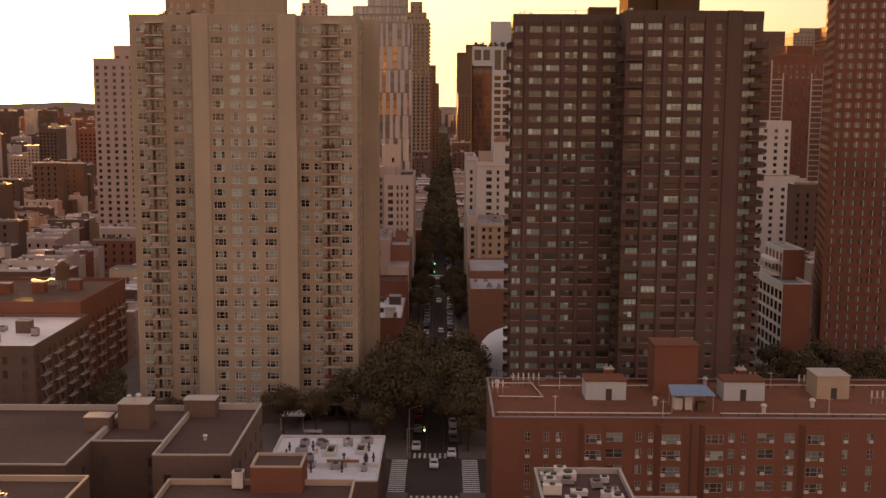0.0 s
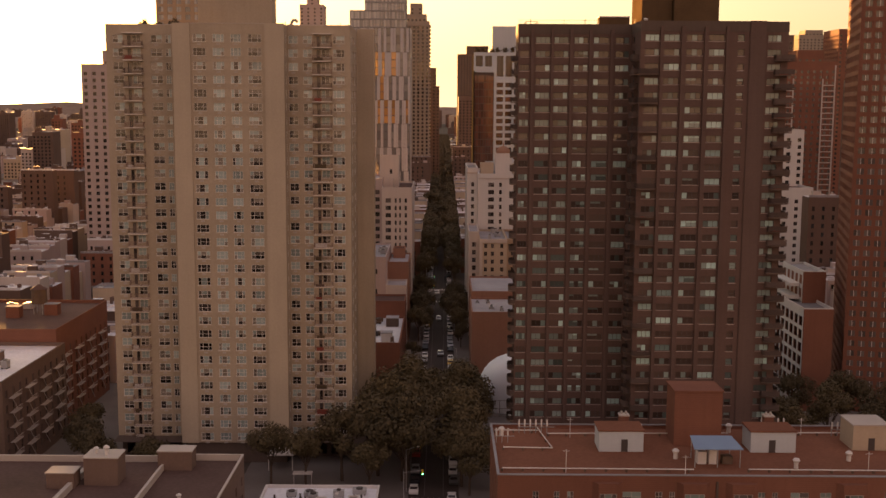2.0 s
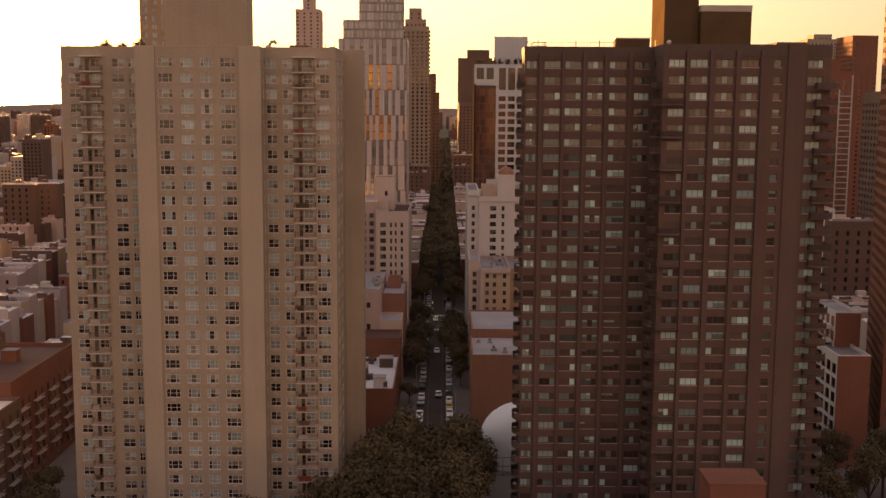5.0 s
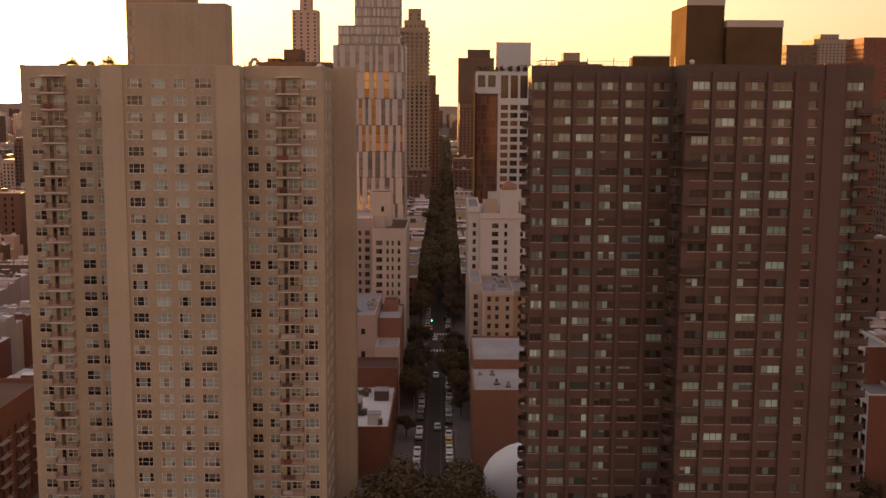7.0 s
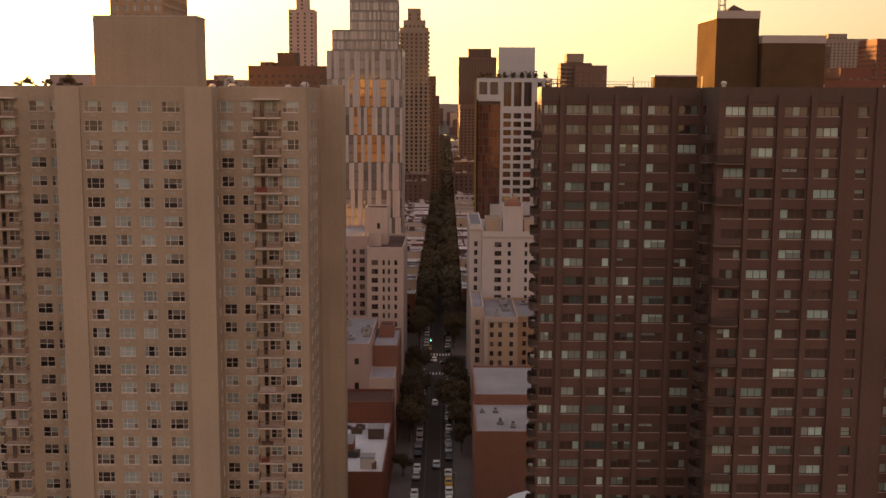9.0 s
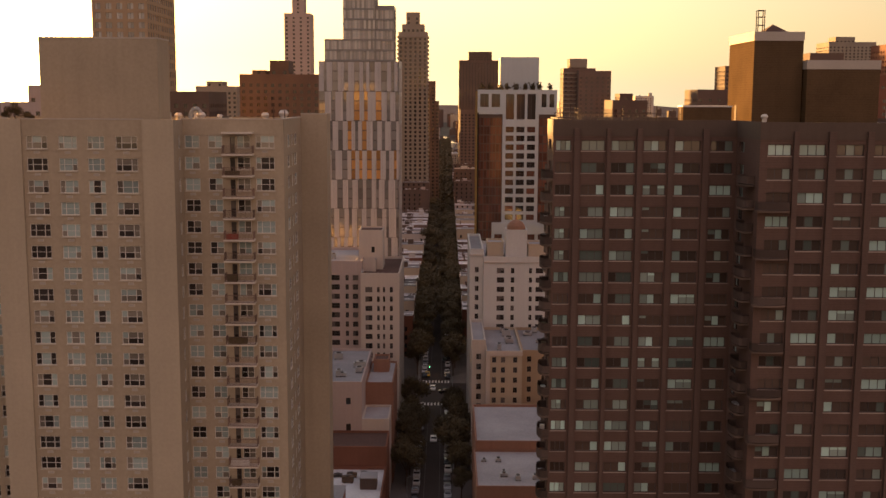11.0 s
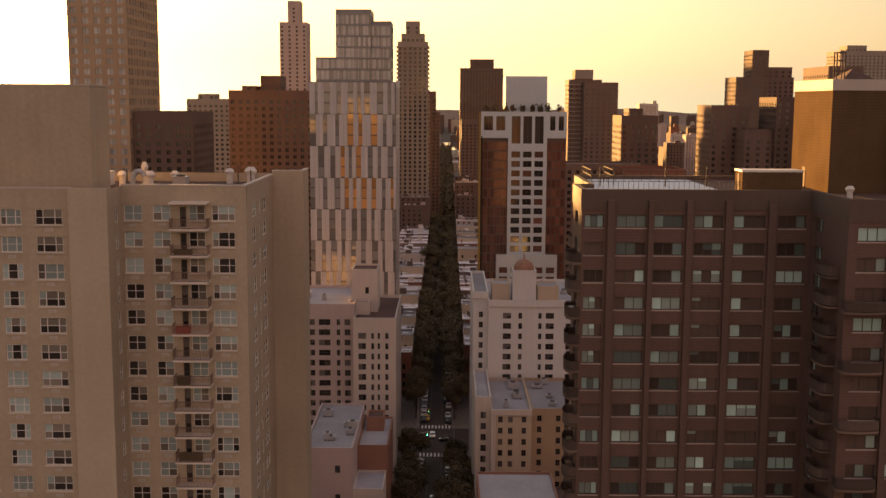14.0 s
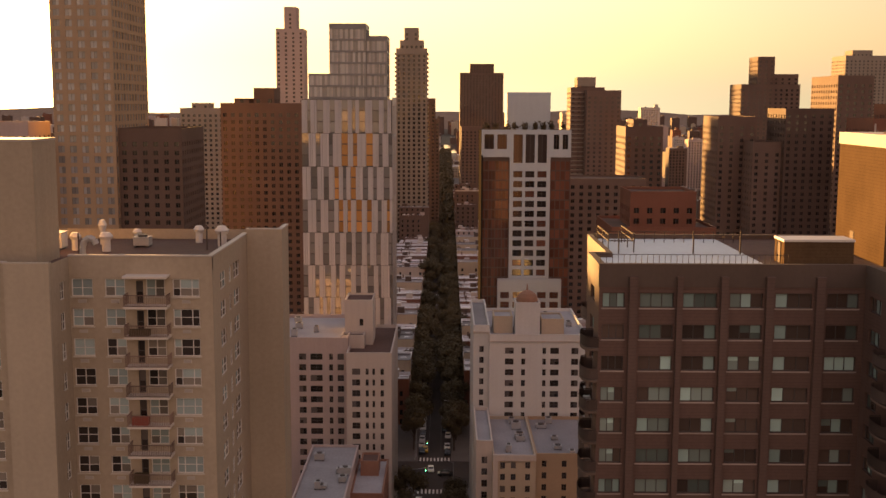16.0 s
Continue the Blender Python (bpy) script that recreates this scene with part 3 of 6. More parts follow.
for x in (-65.6, -26.9):
    for c, d in door_rows + [(door_rows[-1][0] + FLOOR, 0)]:
        b = new("balcony", slab)
        b.parent, b.location = tan, (x, YW, c - 0.06)
        if c > 87.5:
            continue
        rl = new("railing", railing)
        rl.parent = b
        if rnd.random() < 0.35:
            cl = Shape()
            w = rnd.uniform(0.8, 2.4)
            cl.box(0.3, 0.3 + w, -1.0, -0.4, 0.0, rnd.uniform(0.4, 0.9))
            part("planter", cl, (rnd.choice(("cloth_red", "wood", "leaf", "sill")),), b)
# lobby and entrance canopy
s = Shape()
s.facade((X0 + 0.6, YW + 0.6), (1, 0), -0.1, Z0, X1 - X0 - 1.2, spaced(X1 - X0 - 1.2, 12, 3.0, 1), [(0.4, 3.4)], 0.4, 0)
s.quad((X1 - 0.6, YW + 0.6, -0.1), (X1 - 0.6, YE - 1, -0.1), (X1 - 0.6, YE - 1, Z0), (X1 - 0.6, YW + 0.6, Z0))
s.quad((X0 + 0.6, YE - 1, -0.1), (X0 + 0.6, YW + 0.6, -0.1), (X0 + 0.6, YW + 0.6, Z0), (X0 + 0.6, YE - 1, Z0))
s.quad((X0, YC, Z0), (X0, YE, Z0), (XP, YE, Z0), (XP, YC, Z0))
s.box(-54, -32.6, YC + 0.5, YW + 0.5, -0.1, Z0 - 0.01)
s.box(X1, XP, YB + 0.01, YE - 1, -0.1, Z0 - 0.01)
part("lobby", s, ("dark_band",), tan, "dark recessed lobby storey")
s = Shape()
s.box(-36.0, -30.5, YC - 5, YC - 0.4, 3.2, 3.5)
for x in (-35.8, -30.9):
    s.box(x, x + 0.15, YC - 4.8, YC - 4.65, -0.1, 3.2)
part("canopy", s, ("sill",), tan, "pale entrance canopy")
# penthouse and roof equipment
s = Shape()
s.box(-50.6, -35.4, 246.6, 252.5, ZT - 1.1, 101.2)
pent = part("penthouse", s, ("tan_brick",), tan, "tan brick machine house on the roof")
s = Shape()
s.box(-50.66, -35.34, 246.54, 252.56, 101.2, 101.4)
part("coping", s, ("stone_trim",), pent)


def roof_vent(x, y, z, h, r, label="white round roof exhaust vent with a cap"):
    t = thing("roof_vent", label, "vent", "roof vents", at=(x, y, z))
    q = Shape()
    q.frustum(0, 0, 0, h * 0.75, r * 0.62, r * 0.62, 10)
    part("pipe", q, ("sill",), t)
    q = Shape()
    q.frustum(0, 0, h * 0.62, h * 0.8, r * 0.75, r, 12)
    q.frustum(0, 0, h * 0.8, h, r, r * 0.55, 12)
    part("cap", q, ("sill",), t)


for x, y, h, r in ((-21.4, 260.6, 2.2, 0.75), (-24.6, 264.2, 1.8, 0.6), (-32.3, 257.0, 1.9, 0.7), (-35.6, 257.6, 1.8, 0.6), (-34.2, 262.0, 2.6, 0.45), (-31.0, 263.5, 1.5, 0.5)):
    roof_vent(x, y, ZT - 1.1, h, r)
s = Shape()
pts = [(0, 0, 0), (0, 0, 1.6), (0.2, 0, 2.2), (0.65, 0, 2.5), (1.1, 0, 2.3), (1.25, 0, 1.9)]
for a, b in zip(pts, pts[1:]):
    s.tube(a, b, 0.3, 8)
gv = tagged(new("gooseneck_vent", s.mesh("gooseneck_vent", ("metal",))), "grey curved gooseneck duct on the roof", "vent")
gv.location = (-31.6, 247.8, ZT - 1.1)

# ---------------- the brown tower ----------------
brown = thing("apartment_tower", "dark brown brick apartment tower with ribbed front and corner balconies", "building")
NR = 32
rows_b = storeys(87.5 - (NR - 1) * FLOOR, NR, FLOOR, 1.28)
RY, RC = 240.4, 230.2
RX0, RX1, RX2 = 14.9, 37.6, 66.1
RXB, RYB, RS = 16.6, 248.0, RC + 0.8     # set-back of the street side; face of the end bay
BZ = 91.3
R_WIN = [(15.2, 17.1), (18.4, 21.3), (22.1, 25.0), (26.1, 28.9), (30.0, 33.1), (34.4, 37.1)]
R_RIB = [(17.45, 18.15), (21.5, 22.0), (25.25, 25.85), (29.1, 29.75), (33.35, 34.1)]
C_WIN = [(38.5, 41.2), (42.1, 45.1), (46.4, 49.5), (50.7, 53.7)]
C_SMALL = [(56.2, 57.5)]
C_RIB = [(41.35, 41.95), (45.35, 46.15), (49.75, 50.45), (53.9, 54.5)]
s = Shape()
s.facade((RX0, RY), (1, 0), 0, 89.3, RX1 - RX0, rel(R_WIN, RX0), rows_b, 0.35)
s.facade((RX1, RC), (1, 0), 0, 89.3, 58.7 - RX1, rel(C_WIN + C_SMALL, RX1), rows_b, 0.35)
s.facade((61.5, RS), (1, 0), 0, 89.3, RX2 - 61.5, [(0.7, 3.3)], rows_b, 0.35)
s.facade((RX1, RY), (0, -1), 0, 89.3, RY - RC, [(1.2, 3.6)], rows_b, 0.35)
LEFT_WIN = [(2.6, 5.4), (8.5, 11.3)]
s.facade((RXB, 262), (0, -1), 0, 89.3, 262 - RYB, LEFT_WIN, rows_b, 0.35)
s.quad((RXB, RYB, 0), (RX0, RYB, 0), (RX0, RYB, 89.3), (RXB, RYB, 89.3))
s.facade((RX0, RYB), (0, -1), 0, 89.3, RYB - RY, [(2.2, 4.9)], rows_b, 0.35)
s.facade((RX2, RS), (0, 1), 0, 89.3, 262 - RS, spaced(262 - RS, 4, 2.4, 3), rows_b, 0.35)
s.quad((RX2, 262, 0), (RXB, 262, 0), (RXB, 262, 89.3), (RX2, 262, 89.3))
part("wall", s, ("brown_brick",), brown)
for x0, x1, y0, y1 in ((RX0 - 0.06, RX1 + 0.06, RY - 0.08, RY + 0.5), (RX1 - 0.06, 58.45, RC - 0.08, RC + 0.5), (61.55, RX2 + 0.06, RS - 0.08, RS + 0.5), (RX0 - 0.06, RX0 + 0.5, RY + 0.5, RYB - 0.5),
                       (RX0 - 0.06, RXB + 0.44, RYB - 0.5, RYB), (RXB - 0.06, RXB + 0.44, RYB, 261.5), (RX2 - 0.5, RX2 + 0.06, RS + 0.5, 262), (RX1 - 0.06, RX1 + 0.5, RC + 0.5, RY - 0.09), (RXB, RX2 - 0.5, 261.5, 262)):
    s = Shape()
    s.box(x0, x1, y0, y1, 89.3, BZ)
    part("parapet", s, ("dark_band",), brown, "smooth dark band below the roof")
s = Shape()
s.box(58.5, 61.5, RC - 0.3, RS + 0.4, 0, BZ + 0.05)
s.box(58.35, 58.49, RC - 0.12, RC + 0.2, 0, 89.2)
part("pier", s, ("brown_rib",), brown, "plain full-height brown brick pier")
for ribs, y in ((R_RIB, RY), (C_RIB, RC)):
    for a, b in ribs:
        q = Shape()
        q.box(a, b, y - 0.45, y + 0.02, 0, 90.1)
        q.box(a - 0.03, b + 0.03, y - 0.49, y - 0.09, 90.1, 90.25)
        part("rib", q, ("brown_rib",), brown)
put_windows(brown, (61.5, RS), (1, 0), [(0.7, 3.3)], rows_b, "even", "frame_dark", "glass_brown", 0.3, sill="sill_brown")
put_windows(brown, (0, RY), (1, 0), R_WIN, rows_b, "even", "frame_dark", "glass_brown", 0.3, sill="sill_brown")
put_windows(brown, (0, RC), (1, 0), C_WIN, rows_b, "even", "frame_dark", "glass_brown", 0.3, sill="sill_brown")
put_windows(brown, (0, RC), (1, 0), C_SMALL, rows_b, "one", "frame_dark", "glass_brown", 0.3, sill="sill_brown")
put_windows(brown, (RX1, RY), (0, -1), [(1.2, 3.6)], rows_b, "even", "frame_dark", "glass_brown", 0.3)
put_windows(brown, (RXB, 262), (0, -1), LEFT_WIN, rows_b, "even", "frame_dark", "glass_brown", 0.3)
put_windows(brown, (RX0, RYB), (0, -1), [(2.2, 4.9)], rows_b, "even", "frame_dark", "glass_brown", 0.3)
s = Shape()
s.quad((RX0, RY, 90.85), (29.8, RY, 90.85), (29.8, RYB, 90.85), (RX0, RYB, 90.85), 0)
s.quad((RXB, RYB, 90.85), (29.8, RYB, 90.85), (29.8, 262, 90.85), (RXB, 262, 90.85), 0)
s.quad((29.8, RY, 90.85), (RX1, RY, 90.85), (RX1, 262, 90.85), (29.8, 262, 90.85), 1)
s.quad((RX1, RC, 90.85), (60.0, RC, 90.85), (60.0, 262, 90.85), (RX1, 262, 90.85), 1)
s.quad((60.0, RS, 90.85), (RX2, RS, 90.85), (RX2, 262, 90.85), (60.0, 262, 90.85), 1)
part("roof", s, ("roof_deck", "roof_dark"), brown)
for name, x0, x1, y0, y1, z1, cap, label in (("machine_house", 39.8, 45.9, 242.4, 254.4, 101.1, "stone_trim", "brown brick lift house on the roof"),
                                             ("machine_house", 46.05, 55.0, 241.0, 252.0, 97.6, "stone_trim", "low brown brick machine house with a pale coping"),
                                             ("bulkhead", 31.4, 37.5, 243.2, 246.0, 92.9, "sill", "low brick stair house with a pale coping")):
    s = Shape()
    s.box(x0, x1, y0, y1, 90.85, z1)
    house = part(name, s, ("house_brick",), brown, label)
    s = Shape()
    s.box(x0 - 0.08, x1 + 0.06, y0 - 0.08, y1 + 0.08, z1, z1 + (0.2 if z1 < 95 else 1.1))
    part("coping", s, (cap,), house)
s = Shape()
s.box(39.76, 40.2, 249.6, 250.6, 90.9, 93.1)
part("door", s, ("wood",), brown, "dark roof door")
s = Shape()
s.box(31.34, 31.5, 244.2, 245.2, 90.9, 92.7)
part("door", s, ("wood",), brown, "brown wooden roof door")
# small hipped lid and a steel frame on the lift house
s = Shape()
s.v = [(41.6, 245.0, 102.2), (45.0, 245.0, 102.2), (45.0, 249.0, 102.2), (41.6, 249.0, 102.2), (43.3, 247.0, 103.4)]
s.f = [(0, 1, 4), (1, 2, 4), (2, 3, 4), (3, 0, 4), (3, 2, 1, 0)]
s.m = [0] * 5
part("lid", s, ("roof_dark",), brown, "dark hipped lid on the lift house")
s = Shape()
for x in (40.4, 41.2):
    for y in (243.4, 244.2):
        s.box(x - 0.05, x + 0.05, y - 0.05, y + 0.05, 102.2, 104.9)
for z in (103.0, 104.0, 104.8):
    s.box(40.35, 41.25, 243.35, 243.45, z, z + 0.1)
    s.box(40.35, 41.25, 244.15, 244.25, z, z + 0.1)
part("steel_frame", s, ("rail",), brown)
s = Shape()
for k in range(33):
    x = RX0 + 0.1 + k * 0.5
    s.box(x - 0.02, x + 0.02, RY + 0.2, RY + 0.24, BZ, BZ + 0.75)
s.box(RX0, 30.9, RY + 0.19, RY + 0.25, BZ + 0.75, BZ + 0.8)
for x in (18.0, 25.0, 29.4):
    s.box(x - 0.06, x + 0.06, 250, 250.12, 90.85, 93.0)
s.box(RXB + 0.2, 31.2, 258.5, 258.56, 91.9, 91.97)
for k in range(15):
    s.box(RXB + 0.3 + k, RXB + 0.36 + k, 258.5, 258.56, 90.85, 91.9)
for z in (91.9, 92.5):
    s.box(RXB + 0.5, 19.6, 250.9, 250.98, z, z + 0.1)
    s.box(RXB + 0.5, RXB + 0.58, 250.98, 258.4, z, z + 0.1)
    s.box(19.52, 19.6, 250.98, 258.4, z, z + 0.1)
for x, y in ((RXB + 0.5, 250.9), (19.52, 250.9), (RXB + 0.5, 254.6), (19.52, 254.6), (RXB + 0.5, 258.3), (19.52, 258.3)):
    s.box(x, x + 0.1, y, y + 0.1, 90.85, 92.6)
tagged(part("roof_rail", s, ("rail",), brown), kind="stuff")
# rounded corner balconies: pale slab edge, brown front
ang = [radians(a) for a in range(0, 181, 20)]


def balcony_shape(w, d):
    q = Shape()
    outer = [(-w / 2, 0)] + [(-w / 2 * math.cos(a), -d * (0.55 + 0.45 * math.sin(a))) for a in ang] + [(w / 2, 0)]
    n = len(outer)
    k = len(q.v)
    for z in (-0.2, 0.0):
        q.v += [(x, y, z) for x, y in outer]
    q.f += [tuple(range(k + n, k + 2 * n)), tuple(reversed(range(k, k + n)))]
    q.m += [0, 0]
    for i in range(n):
        j = (i + 1) % n
        q.f.append((k + i, k + j, k + n + j, k + n + i))
        q.m.append(0)
    p = Shape()
    for (xa, ya), (xb, yb) in zip(outer, outer[1:]):
        for z0, z1, t in ((0.12, 0.92, 0.0), (0.97, 1.03, 0.03)):
            p.quad((xa * (1 + t), ya * (1 + t), z0), (xb * (1 + t), yb * (1 + t), z0), (xb * (1 + t), yb * (1 + t), z1), (xa * (1 + t), ya * (1 + t), z1))
            p.quad((xb * 0.97, yb * 0.97, z0), (xa * 0.97, ya * 0.97, z0), (xa * 0.97, ya * 0.97, z1), (xb * 0.97, yb * 0.97, z1))
    return q.mesh("balcony", ("balcony_brown",)), p.mesh("railing", ("rail",))


b_slab, b_rail = balcony_shape(3.8, 1.35)
rnd = random.Random(8)
for x, y, turn in ((RX0, RY + 1.4, -90), (RXB, 255.0, -90), (RX1 + 1.6, RC, 0), (RX1, RC + 3.5, -90), (65.4, RS, 0), (RX2, RS + 2.2, 90), (RX2, RS + 9.0, 90)):
    for k, (c, d) in enumerate(rows_b):
        if k == NR - 1 or (x == RX1 + 1.6 and k % 2 == 0):
            continue
        b = new("balcony", b_slab)
        b.parent = brown
        b.matrix_basis = pose(x, y, c - 0.75, 0, 0, turn)
        rl = new("railing", b_rail)
        rl.parent = b
        if rnd.random() < 0.3:
            cl = Shape()
            cl.box(-0.9, rnd.uniform(-0.4, 0.8), -0.9, -0.3, 0.0, rnd.uniform(0.4, 0.95))
            part("planter", cl, (rnd.choice(("cloth_red", "wood", "leaf", "sill", "metal")),), b)

# ---------------- buildings along the street ----------------
def water_tank(x, y, z, r=1.9, h=3.6, legs=2.6):
    t = thing("water_tank", "round wooden rooftop water tank on a steel stand", "water tank", "water tanks", at=(x, y, z))
    q = Shape()
    q.frustum(0, 0, legs, legs + h, r, r * 0.96, 14)
    part("tank", q, ("wood",), t)
    q = Shape()
    q.frustum(0, 0, legs + h, legs + h + 1.2, r * 1.08, 0.15, 14)
    part("lid", q, ("roof_dark",), t)
    for a in range(4):
        q = Shape()
        c, d = math.cos(a * math.pi / 2 + 0.78) * r * 0.8, math.sin(a * math.pi / 2 + 0.78) * r * 0.8
        q.box(c - 0.09, c + 0.09, d - 0.09, d + 0.09, 0, legs)
        part("leg", q, ("metal",), t)


def roof_unit(x, y, z, sx, sy, sz, mat="metal", label="grey metal air handling unit on a roof"):
    t = thing("air_handler", label, "roof unit", "roof units", at=(x, y, z))
    q = Shape()
    q.box(-sx / 2, sx / 2, -sy / 2, sy / 2, 0.2, sz)
    q.box(-sx / 2 - 0.05, sx / 2 + 0.05, -sy / 2 - 0.05, sy / 2 + 0.05, sz, sz + 0.08)
    part("casing", q, (mat,), t)
    q = Shape()
    q.frustum(0, 0, sz + 0.08, sz + 0.3, min(sx, sy) * 0.36, min(sx, sy) * 0.36, 12)
    part("fan", q, ("frame_dark",), t)
    for a in (-1, 1):
        q = Shape()
        q.box(a * sx * 0.4 - 0.1, a * sx * 0.4 + 0.1, -sy / 2, sy / 2, 0, 0.2)
        part("foot", q, ("frame_dark",), t)


for x, y, sx, sy, sz, m in ((-38.2, 258.5, 2.4, 1.8, 1.7, "sill"), (-29.6, 260.5, 1.6, 1.4, 1.0, "metal"), (-44.0, 258.0, 3.0, 2.0, 2.2, "metal")):
    roof_unit(x, y, ZT - 1.1, sx, sy, sz, m, "pale metal air handling unit on the tan tower")
for x, y, h in ((-20.4, 255.0, 2.2), (-22.4, 258.0, 2.6), (-33.4, 252.0, 2.4)):
    q = Shape()
    q.tube((x, y, ZT - 1.1), (x, y, ZT - 1.1 + h), 0.07)
    tagged(new("roof_pole", q.mesh("roof_pole", ("rail",))), "thin dark pole standing on the tan tower", "pole", "roof poles")
roof_vent(39.3, 235.0, 90.85, 1.3, 0.45)
# tower with a white lattice front
lat = thing("lattice_tower", "bronze glass tower with a white lattice front", "building")
LX, LY, LZ = (12.1, 38.9), 477.0, 96.9
s, p = Shape(), Shape()
s.facade((20.6, LY), (1, 0), 0, LZ - 10.6, 12.2, spaced(12.2, 3, 2.75, 1.1), storeys(43.9, 14, 2.98, 1.9), 0.5)
s.facade((20.6, LY), (1, 0), LZ - 10.6, LZ, 12.2, spaced(12.2, 3, 2.75, 1.1), [(LZ - 9.9, LZ - 1.4)], 0.5, 0, p)
part("lattice_front", s, ("cool_white",), lat, "white concrete lattice front")
tagged(part("tall_window", p, ("glass_dark", "frame_dark"), lat), kind="stuff")
put_windows(lat, (20.6, LY), (1, 0), spaced(12.2, 3, 2.75, 1.1), storeys(43.9, 14, 2.98, 1.9), "pair", "frame_dark", "glass_bronze", 0.45)
for x0, x1 in ((LX[0], 20.6), (32.8, LX[1])):
    s, p = Shape(), Shape()
    s.facade((x0, LY + 0.6), (1, 0), 0, LZ - 7.5, x1 - x0, spaced(x1 - x0, 4, (x1 - x0) / 4 - 0.3, 0.25), storeys(20, 23, 2.95, 2.55), 0.15, 0, p)
    part("glass_bay", s, ("dark_band",), lat, "bronze glazed bay")
    tagged(part("window_panes", p, ("glass_bronze", "frame_dark"), lat), kind="stuff")
    s, p = Shape(), Shape()
    s.facade((x0, LY), (1, 0), LZ - 7.5, LZ, x1 - x0, spaced(x1 - x0, 2, (x1 - x0) / 2 - 1.4, 0.9), [(LZ - 5.8, LZ - 1.4)], 0.5, 0, p)
    s.box(x0, x1, LY + 0.02, LY + 0.6, LZ - 8.2, LZ - 7.5)
    part("crown", s, ("cool_white",), lat)
    part("window_pane", p, ("glass_dark", "frame_dark"), lat)
s = Shape()
s.box(LX[0] + 0.01, LX[1] - 0.01, LY + 1.2, 503, 0, LZ - 0.5)
s.box(LX[0] + 0.012, LX[0] + 0.5, LY - 0.05, LY + 1.2, 0, LZ - 7.6)
s.box(LX[0], LX[1], LY + 0.61, LY + 1.2, LZ - 7.5, LZ - 0.5)
part("body", s, ("charcoal",), lat)
s = Shape()
s.box(20.0, 33.2, 484, 498, LZ - 0.5, 108.0)
part("bulkhead", s, ("cool_white",), lat, "plain pale roof bulkhead")
block(lat, 17.2, 36.4, 474.2, 476.9, 0, 52.0, "cool_white", "roof_grey", {"F": (spaced(19.2, 5, 2.6, 0.9), storeys(8, 14, 2.95, 1.9))}, 0.6, "glass_bronze", single=True, depth=0.45)
rnd = random.Random(21)
for k in range(9):
    t = thing("shrub", "small dark shrub in a roof garden planter", "shrub", "roof garden", at=(14 + k * 2.8 + rnd.uniform(-0.6, 0.6), LY + 2.2, LZ - 0.5))
    q = Shape()
    for i in range(60):
        c = Vector((rnd.gauss(0, 0.5), rnd.gauss(0, 0.5), 0.9 + rnd.gauss(0.5, 0.6)))
        a, b = Vector((rnd.uniform(-1, 1), rnd.uniform(-1, 1), rnd.uniform(-1, 1))) * 0.3, Vector((rnd.uniform(-1, 1), rnd.uniform(-1, 1), rnd.uniform(-1, 1))) * 0.3
        q.quad(c - a - b, c + a - b, c + a + b, c - a + b)
    part("crown", q, ("leaf",), t)
    q = Shape()
    q.box(-0.6, 0.6, -0.4, 0.4, 0, 0.6)
    part("planter", q, ("wood",), t)

# striped glass tower
gl = thing("glass_tower", "pale grey striped glass apartment tower with a set-back top", "building")
p = Shape()
GX, GY, GZ = (-39.6, -13.8), 462.0, 106.2
rnd = random.Random(4)
tier, z = 0, 1.0
while z < GZ - 3:
    top = min(z + 9.5, GZ)
    edge = GX[0] + (0.0 if tier % 2 else 0.02)
    strip = tier % 2
    while edge < GX[1] - 0.4:
        w = min(rnd.uniform(0.8, 1.9) if strip % 2 else rnd.uniform(1.0, 2.6), GX[1] - edge)
        if strip % 2:
            # upper right strips get the reflection painted orange into their panes
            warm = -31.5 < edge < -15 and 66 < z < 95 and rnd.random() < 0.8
            for k in range(3):
                lo = z + k * (top - z) / 3
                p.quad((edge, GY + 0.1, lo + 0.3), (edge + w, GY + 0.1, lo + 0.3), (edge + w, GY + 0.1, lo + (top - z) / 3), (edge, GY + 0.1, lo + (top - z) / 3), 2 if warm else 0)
                p.quad((edge, GY + 0.06, lo), (edge + w, GY + 0.06, lo), (edge + w, GY + 0.06, lo + 0.3), (edge, GY + 0.06, lo + 0.3), 1)
        else:
            s = Shape()
            cut = edge
            while cut < edge + w - 0.02:
                nxt = min(edge + w, cut + rnd.choice((0.6, 1.2, 1.2)))
                s.box(cut + 0.02, nxt - 0.02, GY - 0.12 - 0.1 * (tier % 2), GY + 0.2, z + 0.06, top - 0.06)
                cut = nxt
            tagged(part("panel", s, ("grey_panel",), gl), kind="stuff")
        edge += w
        strip += 1
    z = top
    tier += 1
s = Shape()
s.facade((GX[1], GY), (0, 1), 0, GZ, 26, spaced(26, 8, 1.8, 1), storeys(12, 10, 9.3, 8.2), 0.2, 0, p)
part("wall", s, ("grey_panel",), gl)
tagged(part("window_panes", p, ("glass_blue", "frame_dark", "glass_orange_reflection", "frame_dark"), gl), kind="stuff")
s = Shape()
s.box(GX[0] + 0.05, GX[1] - 0.3, GY + 0.3, GY + 26, 0, GZ - 0.6)
part("body", s, ("dark_band",), gl)
